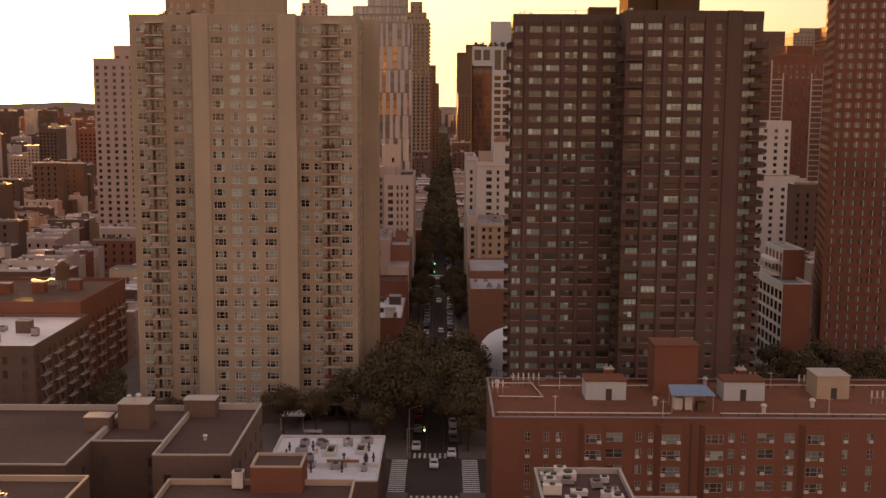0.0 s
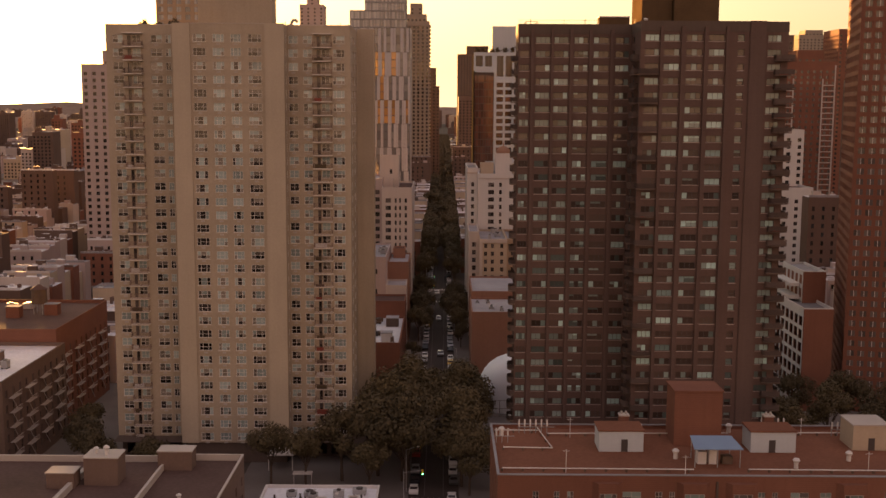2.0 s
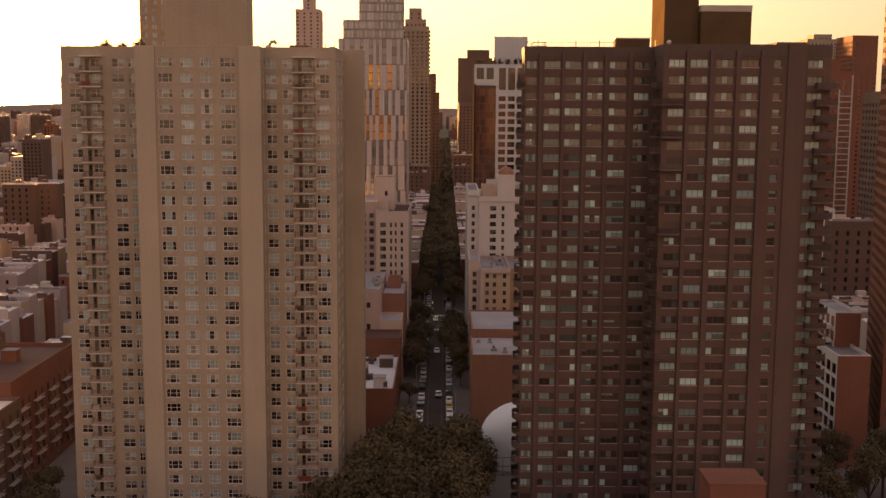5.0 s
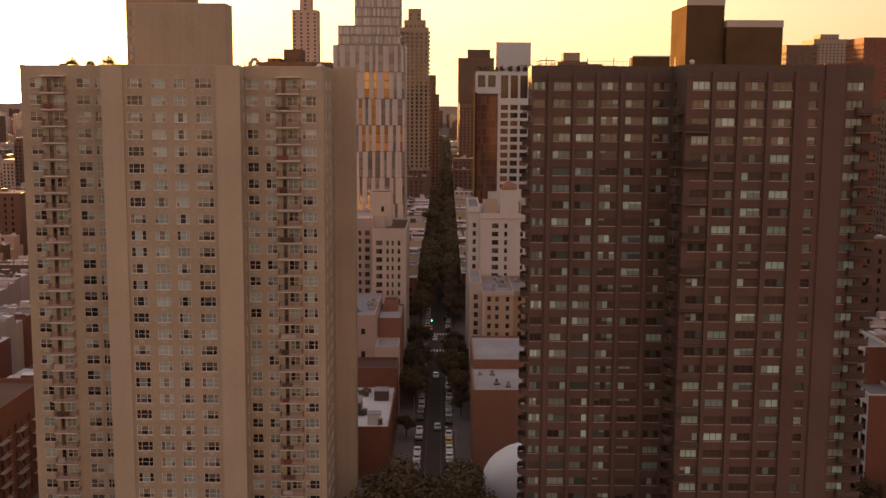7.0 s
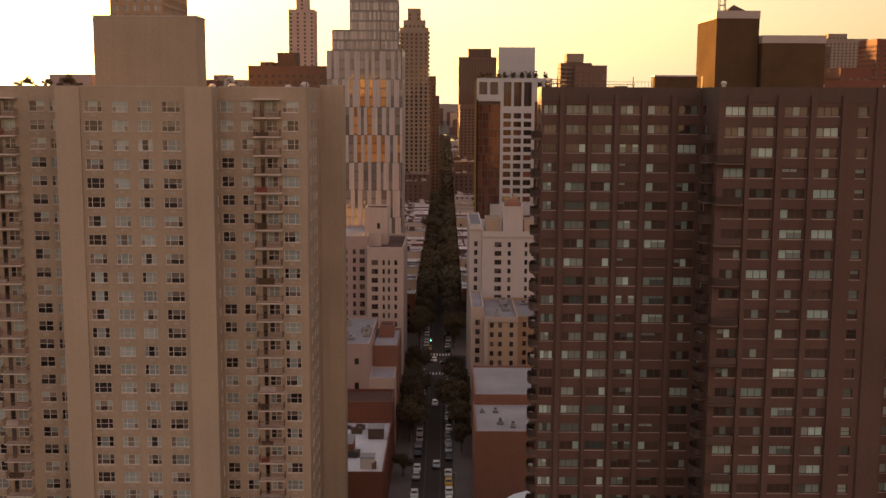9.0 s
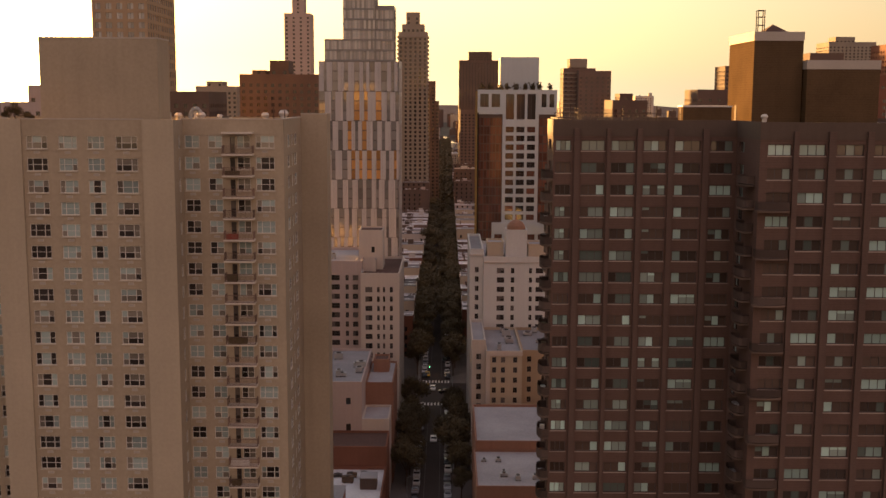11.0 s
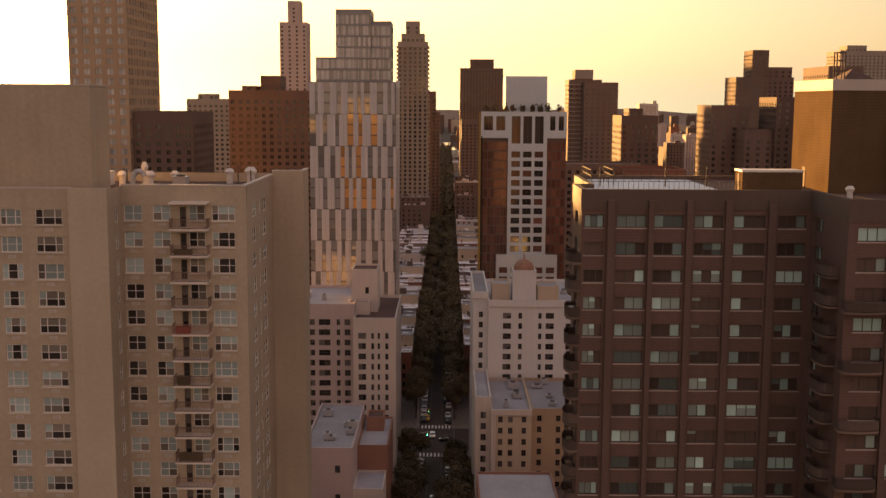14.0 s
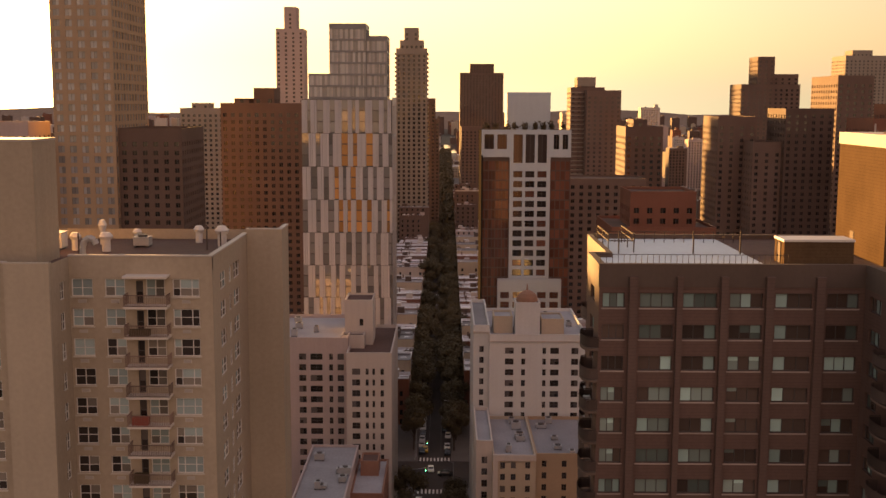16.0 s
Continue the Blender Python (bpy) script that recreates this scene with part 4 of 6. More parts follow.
for x0, x1, y0, z0, z1 in ((-32.2, -21.6, 468, GZ - 0.6, 127.2), (-21.6, -15.6, 469, GZ - 0.6, 123.8), (-38.4, -32.2, 469, GZ - 0.6, 113.0)):
    s, p = Shape(), Shape()
    n = max(3, int((x1 - x0) / 1.4))
    s.facade((x0, y0), (1, 0), z0, z1, x1 - x0, spaced(x1 - x0, n, (x1 - x0) / n - 0.14, 0.1), storeys(z0 + 0.8, int((z1 - z0) / 3.3), 3.3, 2.75), 0.12, 0, p)
    s.facade((x1, y0), (0, 1), z0, z1, 14, spaced(14, 10, 1.2, 0.1), storeys(z0 + 0.8, int((z1 - z0) / 3.3), 3.3, 2.75), 0.12, 0, p)
    s.quad((x0, y0 + 14, z0), (x0, y0, z0), (x0, y0, z1), (x0, y0 + 14, z1))
    s.quad((x0, y0, z1), (x1, y0, z1), (x1, y0 + 14, z1), (x0, y0 + 14, z1))
    s.quad((x1, y0 + 14, z0), (x0, y0 + 14, z0), (x0, y0 + 14, z1), (x1, y0 + 14, z1))
    part("setback", s, ("mullion",), gl)
    tagged(part("window_panes", p, ("glass_sky", "frame_grey"), gl), kind="stuff")

# pinkish masonry block on the left of the street
pk = thing("apartment_block", "pale pinkish masonry apartment block with plain punched windows", "building")
cols_pk = [(1.3, 3.2), (4.5, 5.2), (6.1, 6.7), (8.0, 8.8)]
block(pk, -21.6, -11.0, 400.0, 433.0, 0, 46.5, "cream", "roof_dark", {"F": (cols_pk, storeys(4.5, 15, 2.62, 1.5)), "R": (spaced(33, 8, 1.2, 1.5), storeys(4.5, 15, 2.62, 1.5))}, 0.8, single=True)
block(pk, -40.0, -21.61, 404.0, 433.0, 0, 49.2, "pinkish", "roof_grey", {"F": ([(2.0, 4.0), (6.7, 8.4), (9.4, 12.3), (13.9, 14.8), (15.9, 17.4)], storeys(4.5, 16, 2.62, 1.5))}, 0.9, single=True)
block(pk, -23.0, -16.2, 412.0, 422.0, 45.7, 56.9, "cream", "roof_dark", {"F": ([(3.6, 4.5)], [(50.5, 52.2)])}, 0.5)
block(pk, -23.6, -18.0, 408.0, 411.9, 45.7, 49.0, "cream", "roof_dark", {}, 0.5)
# white stepped block with a cupola on the right of the street
dc = thing("apartment_block", "white masonry apartment block with a domed roof tower", "building")
block(dc, 11.9, 34.5, 397.0, 430.0, 0, 51.7, "white_wall", "roof_grey", {"F": ([(3.6, 5.6), (7.4, 8.3), (12.3, 13.1), (14.1, 16.1), (19.0, 20.6)], storeys(6, 17, 2.57, 1.45))}, 0.8, single=True)
block(dc, 8.2, 11.89, 398.5, 432.0, 0, 53.6, "white_wall", "roof_grey", {"F": ([(1.4, 2.4)], storeys(6, 17, 2.57, 1.45)), "L": (spaced(33.5, 9, 1.2, 1.5), storeys(6, 17, 2.57, 1.45))}, 0.8, single=True)
block(dc, 24.2, 29.5, 401.0, 409.0, 50.9, 54.6, "beige", "roof_grey", {}, 0.4)
s = Shape()
s.box(8.0, 12.0, 398.2, 398.49, 51.6, 52.1)
s.box(12.01, 34.6, 396.75, 396.99, 49.9, 50.2)
tagged(part("cornice", s, ("stone_trim",), dc), kind="stuff")
block(dc, 18.0, 23.8, 400.2, 406.5, 50.9, 58.6, "white_wall", "roof_grey", {}, 0.3)
block(dc, 13.0, 17.5, 402.0, 410.0, 50.9, 55.0, "beige", "roof_grey", {}, 0.5)
s = Shape()
for k in range(4):
    a0, a1 = radians(90 * k / 4), radians(90 * (k + 1) / 4)
    s.frustum(20.9, 403.3, 58.5 + 2.6 * math.sin(a0), 58.5 + 2.6 * math.sin(a1), 2.6 * math.cos(a0), max(0.12, 2.6 * math.cos(a1)), 14)
s.frustum(20.9, 403.3, 61.0, 62.6, 0.25, 0.08, 8)
part("dome", s, ("dome",), dc, "brown copper dome")
# beige block before it
bg = thing("apartment_block", "tan brick apartment block with a cluttered grey roof", "building")
block(bg, 11.7, 20.6, 367.9, 396.5, 0, 32.4, "beige", "roof_grey", {"F": ([(1.5, 2.5), (3.7, 4.7), (6.7, 7.7)], storeys(4.0, 11, 2.55, 1.35))}, 0.7, single=True)
block(bg, 20.61, 38.0, 369.0, 396.5, 0, 32.4, "wall_tan", "roof_grey", {"F": ([(1.3, 2.3), (5.5, 6.5), (9.0, 10.0), (13.0, 14.0)], storeys(4.0, 11, 2.55, 1.35))}, 0.7, single=True)
block(bg, 8.3, 11.69, 371.0, 396.5, 0, 34.5, "cream", "roof_grey", {"F": ([(1.1, 2.3)], storeys(4.0, 11, 2.55, 1.5)), "L": (spaced(25.5, 8, 1.1, 1.5), storeys(4, 11, 2.55, 1.4))}, 0.7, single=True)
s = Shape()
s.box(11.65, 20.65, 367.55, 367.89, 31.2, 32.5)
part("cornice", s, ("cream",), bg, "pale cornice band")
s = Shape()
s.box(11.65, 12.7, 367.6, 367.89, 0, 31.19)
part("corner_strip", s, ("cream",), bg, "pale corner strip")
# brick block with two grey roofs
rb = thing("brick_block", "plain red brick block with stepped pale grey roofs", "building")
block(rb, 7.8, 24.0, 306.5, 329.0, 0, 20.2, "rust", "roof_grey", {"L": (spaced(22.5, 6, 1.3, 2), storeys(3, 5, 3.2, 1.7))}, 0.5)
block(rb, 8.2, 24.0, 329.01, 357.0, 0, 22.0, "rust", "roof_grey", {"L": (spaced(28, 7, 1.3, 2), storeys(3, 6, 3.1, 1.7))}, 0.5)
block(rb, 24.01, 40.0, 310.0, 362.0, 0, 17.0, "far_brick", "roof_dark", {}, 0.5)
# inflated sports dome behind a fence
s = Shape()
nu, nv = 20, 8
pts = {}
for i in range(nu):
    for j in range(nv + 1):
        a, b = 2 * math.pi * i / nu, math.pi / 2 * j / nv
        ca, sa = math.cos(a), math.sin(a)
        pts[i, j] = len(s.v)
        s.v.append((24 + 15.5 * math.copysign(abs(ca) ** 0.7, ca) * math.cos(b) ** 0.7, 288.5 + 10.5 * math.copysign(abs(sa) ** 0.7, sa) * math.cos(b) ** 0.7, 13.2 * math.sin(b) ** 0.8))
for i in range(nu):
    for j in range(nv):
        s.f.append((pts[i, j], pts[(i + 1) % nu, j], pts[(i + 1) % nu, j + 1], pts[i, j + 1]))
        s.m.append(0)
bubble = tagged(new("sports_dome", s.mesh("sports_dome", ("canopy",))), "smooth white inflated sports dome", "sports dome")
for pl in bubble.data.polygons:
    pl.use_smooth = True
fence = thing("fence", "dark metal mesh fence in front of the sports dome", "fence")
for k in range(9):
    q = Shape()
    q.box(8.5 + k * 1.8, 8.6 + k * 1.8, 276.0, 276.1, -0.1, 4.2)
    part("post", q, ("rail",), fence)
for z in (0.2, 2.1, 4.1):
    q = Shape()
    q.box(8.5, 23.0, 276.02, 276.08, z, z + 0.08)
    part("bar", q, ("rail",), fence)
# lower houses on the left
lw = thing("low_block", "low pinkish block with a flat roof and a tall side wall", "building")
block(lw, -28.0, -17.7, 352.0, 386.0, 0, 28.6, "pinkish", "roof_grey", {"F": ([(6.6, 7.7)], [(16.2, 18.6), (23.2, 24.8)])}, 0.5)
block(lw, -17.69, -11.4, 352.0, 363.9, 0, 19.8, "cream", "roof_grey", {"F": ([(0.6, 1.3)], [(14.2, 15.6)]), "R": (spaced(11.9, 3, 1.2, 1.5), storeys(3, 5, 2.9, 1.6))}, 0.5)
block(lw, -17.69, -11.0, 363.91, 386.0, 0, 25.4, "rust", "roof_grey", {"R": (spaced(22, 6, 1.2, 1.5), storeys(3, 7, 2.9, 1.6))}, 0.5)
block(lw, -16.5, -12.6, 376.0, 382.0, 24.9, 28.2, "rust", "roof_dark", {}, 0.4)
lw2 = thing("low_block", "low red-painted block with patched white roofs", "building")
block(lw2, -28.0, -11.4, 303.0, 340.0, 0, 12.4, "red_brick", "roof_white", {"R": (spaced(37, 10, 1.2, 1.5), storeys(3, 3, 2.9, 1.6))}, 0.6)
block(lw2, -28.0, -11.3, 340.01, 351.9, 0, 17.0, "red_brick", "roof_dark", {}, 0.5)
for x, y, sx, sy, sz, m in ((-21, 318, 4.5, 7, 2.8, "red_brick"), (-15, 308, 3, 3, 2.4, "white_wall"), (-24, 307, 3.5, 3, 2.0, "cream"), (-14.5, 329, 3.5, 4, 2.4, "dark_band")):
    q = Shape()
    q.box(x - sx / 2, x + sx / 2, y - sy / 2, y + sy / 2, 11.8, 11.8 + sz, 0)
    q.box(x - sx / 2 - 0.1, x + sx / 2 + 0.1, y - sy / 2 - 0.1, y + sy / 2 + 0.1, 11.8 + sz, 11.95 + sz, 1)
    part("bulkhead", q, (m, "roof_grey"), lw2)
rnd = random.Random(17)
for k in range(12):
    roof_unit(rnd.uniform(-26, -13), rnd.uniform(305, 338), 11.8, rnd.uniform(0.8, 2.6), rnd.uniform(0.8, 2.6), rnd.uniform(0.5, 1.5), rnd.choice(("metal", "frame_dark", "wood")))
for k in range(7):
    roof_unit(rnd.uniform(9.5, 22), rnd.uniform(309, 327), 19.7, rnd.uniform(0.6, 1.4), rnd.uniform(0.6, 1.4), rnd.uniform(0.4, 0.9))
for k in range(14):
    roof_unit(rnd.uniform(13, 36), rnd.uniform(370, 394), 31.7, rnd.uniform(1, 2.4), rnd.uniform(1, 2), rnd.uniform(0.7, 1.6))
for k in range(6):
    roof_unit(rnd.uniform(-26, -19), rnd.uniform(356, 384), 28.1, rnd.uniform(1, 2.4), rnd.uniform(1, 2), rnd.uniform(0.7, 1.6))
for k in range(5):
    roof_unit(rnd.uniform(13, 33), rnd.uniform(410, 428), 50.9, rnd.uniform(1, 2.4), rnd.uniform(1, 2), rnd.uniform(0.9, 1.9))
for k in range(4):
    roof_unit(rnd.uniform(-38, -26), rnd.uniform(408, 428), 48.3, rnd.uniform(1, 2.4), rnd.uniform(1, 2), rnd.uniform(0.9, 1.9))

# ---------------- more distant towers ----------------
def far_tower(label, blocks, mat="far_brick", glass="glass_dark", high=2.9, pitch=3.4, wide=1.5, name="distant_tower", side="R", tall=1.5):
    t = thing(name, label, "building", "distant towers")
    for x0, x1, y0, y1, z0, z1 in blocks:
        n = max(1, int((x1 - x0 - 1) / pitch))
        m = max(1, int((y1 - y0 - 1) / pitch))
        rows = storeys(z0 + (3 if z0 < 1 else 0.9), max(1, int((z1 - z0 - (4 if z0 < 1 else 1.5)) / high)), high, tall)
        sides = {"F": (spaced(x1 - x0, n, wide, 1.0), rows)}
        for k in side:
            sides[k] = (spaced(y1 - y0, m, wide, 1.0), rows)
        block(t, x0, x1, y0, y1, z0, z1, mat, "roof_dark", sides, 0.8, glass, depth=0.3)
    return t


far_tower("far brown stepped skyscraper with rows of balconies", [(-33, -12.2, 900, 922, 0, 141), (-30.5, -14.5, 902, 920, 140.2, 146.5), (-27.5, -18, 904, 918, 145.7, 155)], "far_tan", pitch=3.0, high=3.0, tall=1.8)
stepped = [o for o in bpy.data.objects if o.name.startswith("distant_tower")][-1]
q = Shape()
for k in range(44):
    z = 8 + k * 3.0
    for x0, x1 in ((-34.0, -33.01), (-12.19, -11.2)):
        for y0 in (901, 911):
            q.box(x0, x1, y0, y0 + 9, z, z + 1.1)
    for x0 in (-31.5, -25.5, -19.5):
        q.box(x0, x0 + 4.2, 899.0, 899.98, z, z + 1.0)
tagged(part("balcony", q, ("far_tan",), stepped), kind="stuff")
far_tower("slim brown tower behind the stepped skyscraper", [(-14.5, -7.5, 1000, 1020, 0, 108), (-7.45, -4.5, 1002, 1020, 0, 92)], "far_brick", pitch=3.0)
far_tower("far brown flat-topped tower", [(15.8, 64.5, 1390, 1425, 0, 138), (27, 54, 1394, 1421, 137.2, 148)], "far_brick", pitch=3.2)
far_tower("brown low block before the flat-topped tower", [(14, 56, 1110, 1150, 0, 84)], "far_brick")
far_tower("slender stone tower with a narrow crown", [(-117, -98, 918, 940, 0, 155), (-111.5, -103, 921, 937, 154.2, 170)], "pinkish", pitch=4.2)
far_tower("wide brown slab block with many windows", [(-91, -55, 600, 625, 0, 104.3), (-78, -69.5, 604, 620, 103.5, 110.5), (-86, -80, 604, 618, 103.5, 106.2)], "far_brick", pitch=3.1)
far_tower("tall glass-fronted tower in low sunlight", [(-127, -107, 509, 550, 0, 205)], "wall_tan", "glass_sky", 3.4, 3.2, 2.2, tall=2.2)
far_tower("long tan slab block far beyond the tan tower", [(-156, -130, 800, 825, 0, 101), (-150, -140, 804, 820, 100.2, 104)], "far_tan", pitch=3.1)
# added sun blocker: shades the brown tower's street side up to its roof
far_tower("added brick block keeping the low sun off the brown tower", [(-106.9, -86, 512, 545, 0, 96)], "far_brick", pitch=3.1)
far_tower("pale tower block half hidden by the tan tower", [(-158, -128, 500, 530, 0, 92), (-150, -134, 505, 525, 91, 98)], "pinkish")
far_tower("brown brick tower with a stair head", [(82, 104, 868, 890, 0, 115), (91, 113, 856, 867.9, 0, 113), (86.5, 98.3, 871, 888, 114.2, 121.5)], "far_brick", side="L")
striped = [o for o in bpy.data.objects if o.name.startswith("distant_tower")][-1]
q = Shape()
for k in range(36):
    q.box(81.9, 90.98, 867.6, 867.98, 8 + k * 2.95, 8.9 + k * 2.95)
q.box(86.4, 98.4, 870.6, 870.98, 115.6, 121.6)
tagged(part("pale_band", q, ("far_tan",), striped), kind="stuff")
far_tower("dark brick housing tower", [(89.5, 108, 690, 720, 0, 93.5), (94, 101, 695, 712, 92.7, 97)], "far_brick", side="L")
far_tower("dark brick housing tower with stepped head", [(201, 241, 900, 930, 0, 118), (212.5, 224, 903, 925, 117, 136.6), (224.1, 241, 905, 928, 117, 125)], "far_brick", side="L")
far_tower("dark brick housing tower", [(127.5, 145, 660, 690, 0, 99)], "far_brick", side="L")
far_tower("dark brick housing tower", [(152.4, 174, 640, 668, 0, 102.8), (139.6, 152.3, 644, 668, 0, 88)], "far_brick", side="L")
far_tower("far grey-brown tower with a cluttered wide roof", [(358, 402, 1144, 1180, 0, 148), (366, 384, 1150, 1170, 147, 153)], "far_tan", side="L")
far_tower("dark red brick housing tower", [(262.5, 279, 760, 790, 0, 127)], "red_brick", side="L")
far_tower("red brick school with a stepped roof", [(46, 74, 440, 470, 0, 72), (52, 70, 447, 465, 71.2, 81)], "red_brick", side="L")
far_tower("white brick apartment slab", [(131, 148, 470, 490, 0, 66)], "white_wall", side="L", pitch=3.6)
far_tower("white brick apartment slab with flat roof", [(127, 144.4, 445, 463, 0, 44)], "white_wall", side="L", pitch=3.6)
far_tower("red brick tower with pale corner bands", [(176, 206, 600, 630, 0, 99), (186, 200, 604, 626, 98, 105)], "red_brick", "tan_mid", side="L", pitch=3.0)
banded = [o for o in bpy.data.objects if o.name.startswith("distant_tower")][-1]
q = Shape()
for x in (176.6, 183.0, 198.4, 204.8):
    q.box(x, x + 0.7, 599.7, 599.98, 0, 97 if x in (176.6, 204.8) else 90)
for k in range(29):
    for x in (177.3, 199.1):
        q.box(x, x + 5.7, 599.75, 599.98, 5.2 + k * 2.9, 5.7 + k * 2.9)
tagged(part("pale_band", q, ("cream",), banded), kind="stuff")
far_tower("grey-brown block with wide roof", [(196, 214, 700, 740, 0, 119)], "far_brick", side="L")
# added on the sun's line so the white apartment slabs stay unlit
far_tower("dark brick slab added to shade the white apartment slabs", [(52, 84, 600, 625, 0, 74)], "far_brick", side="L")
far_tower("dark red brick tower", [(190, 225, 520, 545, 0, 88)], "far_brick", side="L")
# big brick tower turned to the street grid
br = thing("brick_tower", "large red brick apartment tower with wide paired windows", "building", at=(99.5, 284.0, 0), turn=-15)
block(br, 0, 52, 0, 34, 0, 132, "red_brick", "roof_dark", {"F": (spaced(52, 21, 1.6, 0.9), storeys(4, 50, 2.5, 1.45)), "L": (spaced(34, 13, 1.5, 1.0), storeys(4, 50, 2.5, 1.45))}, 0.9, "glass_mid", "sill", depth=0.2)
# white modern block with terraces
wm = thing("terrace_block", "white modern block with terraces and a red brick side", "building")
block(wm, 89, 96.3, 283, 305, 0, 26.0, "red_brick", "roof_grey", {"L": (spaced(22, 6, 2.6, 0.8), storeys(1.5, 7, 3.3, 2.4))}, 0.8, depth=0.35, rim_mat="white_wall")
s = Shape()
s.facade((88.9, 305), (0, -1), 0, 26.0, 22, spaced(22, 6, 2.6, 0.8), storeys(1.5, 7, 3.3, 2.4), 0.12)
part("grid_front", s, ("white_wall",), wm, "white concrete window grid")
block(wm, 92.4, 98.2, 295, 312, 25.2, 33.5, "red_brick", "roof_grey", {}, 0.6, rim_mat="white_wall")
s = Shape()
s.facade((92.3, 312), (0, -1), 25.2, 33.5, 17, spaced(17, 5, 2.2, 0.8), storeys(26.4, 2, 3.5, 2.4), 0.3)
part("grid_front", s, ("white_wall",), wm, "white concrete window grid")
for z in (25.9, 29.2):
    s = Shape()
    s.box(89.6, 92.25, 297, 311, z, z + 0.9)
    part("terrace", s, ("white_wall",), wm)

# ---------------- foreground roofs ----------------
fg = thing("apartment_house", "long red brick apartment house with bay windows and a red roof", "building")
FX0, FX1, FY0, FY1, FZ = 8.0, 100.0, 167.0, 192.0, 23.2
fcols = [(5.0, 5.9), (8.0, 8.8), (9.9, 10.8), (17.7, 20.4), (22.4, 23.4), (24.4, 25.2), (37.0, 38.0), (39.0, 39.8), (41.6, 44.2), (45.8, 47.4), (55, 55.9), (58.8, 59.8), (63, 65), (76, 78), (83, 85)]
fbays = [(14.4, 16.8), (26.4, 29.2), (33.3, 36.0), (49.0, 51.6), (69, 71.5)]
frows = storeys(1.0, 8, 2.62, 1.5)
s = Shape()
s.facade((FX0, FY0), (1, 0), 0, FZ, FX1 - FX0, fcols, frows, 0.2)
s.facade((FX0, FY1), (0, -1), 0, FZ, FY1 - FY0, spaced(25, 6, 1.2, 1.5), frows, 0.2)
s.quad((FX1, FY0, 0), (FX1, FY1, 0), (FX1, FY1, FZ), (FX1, FY0, FZ))
s.quad((FX1, FY1, 0), (FX0, FY1, 0), (FX0, FY1, FZ), (FX1, FY1, FZ))
part("wall", s, ("red_brick",), fg)
put_windows(fg, (FX0, FY0), (1, 0), fcols, frows, "pair", "frame_grey", "glass_fg", 0.18)
put_windows(fg, (FX0, FY1), (0, -1), spaced(25, 6, 1.2, 1.5), frows, "pair", "frame_grey", "glass_fg", 0.18)
s = Shape()
s.quad((FX0, FY0, 22.6), (FX1, FY0, 22.6), (FX1, FY1, 22.6), (FX0, FY1, 22.6))
part("roof", s, ("roof_red",), fg)
for x0, x1, y0, y1 in ((FX0 - 0.1, FX1, FY0 - 0.12, FY0 + 0.3), (FX0 - 0.1, FX1, FY1 - 0.3, FY1 + 0.1), (FX0 - 0.1, FX0 + 0.3, FY0 + 0.3, FY1 - 0.3)):
    s = Shape()
    s.box(x0, x1, y0, y1, FZ - 0.02, FZ + 0.14)
    part("coping", s, ("roof_grey",), fg, "grey weathered coping")
    s = Shape()
    s.box(x0 + 0.14, x1 - 0.14, y0 + 0.16, y1 - 0.14, 22.5, FZ - 0.02)
    part("parapet", s, ("red_brick",), fg)
# boxed air conditioners in the windows
s = Shape()
s.box(0, 0.62, -0.42, 0.0, 0, 0.42)
ac = s.mesh("air_conditioner", ("sill",))
rnd = random.Random(12)
for a, b in fcols:
    for c, d in frows:
        if rnd.random() < 0.62:
            ob = new("air_conditioner", ac)
            ob.parent = fg
            ob.location = (FX0 + rnd.uniform(a, max(a, b - 0.65)), FY0 + 0.1, c + 0.02)
# bay windows running up the front, with canted sides
for a, b in fbays:
    bay = thing("bay", "", "")
    bay.parent = fg
    s = Shape()
    x0, x1, yf = FX0 + a - 0.2, FX0 + b + 0.2, FY0 - 0.95
    s.facade((x0, yf), (1, 0), 3.0, 22.3, x1 - x0, [(0.2, x1 - x0 - 0.2)], frows[1:], 0.15)
    for sg, xx in ((-1, x0), (1, x1)):
        p = [(xx + sg * 0.75, FY0), (xx, yf)] if sg < 0 else [(xx, yf), (xx + sg * 0.75, FY0)]
        s.quad((*p[0], 3.0), (*p[1], 3.0), (*p[1], 22.3), (*p[0], 22.3))
    s.f.append((len(s.v), len(s.v) + 1, len(s.v) + 2, len(s.v) + 3))
    s.m.append(0)
    s.v += [(x0, yf, 22.3), (x1, yf, 22.3), (x1 + 0.75, FY0, 22.3), (x0 - 0.75, FY0, 22.3)]
    part("bay_wall", s, ("red_brick",), bay)
    put_windows(bay, (x0, yf), (1, 0), [(0.2, x1 - x0 - 0.2)], frows[1:], "triple", "frame_grey", "glass_fg", 0.14)
    for c, d in frows[1:]:
        for sg, xx in ((-1, x0), (1, x1)):
            if rnd.random() < 0.6:
                ob = new("air_conditioner", ac)
                ob.parent = bay
                ob.location = (xx + (0.1 if sg < 0 else -0.75), yf + 0.05, c + 0.02)
s = Shape()
s.box(FX0 + 31.0, FX0 + 31.3, FY0 - 0.2, FY0 - 0.003, 0, 22.4)
part("downpipe", s, ("dark_band",), fg)


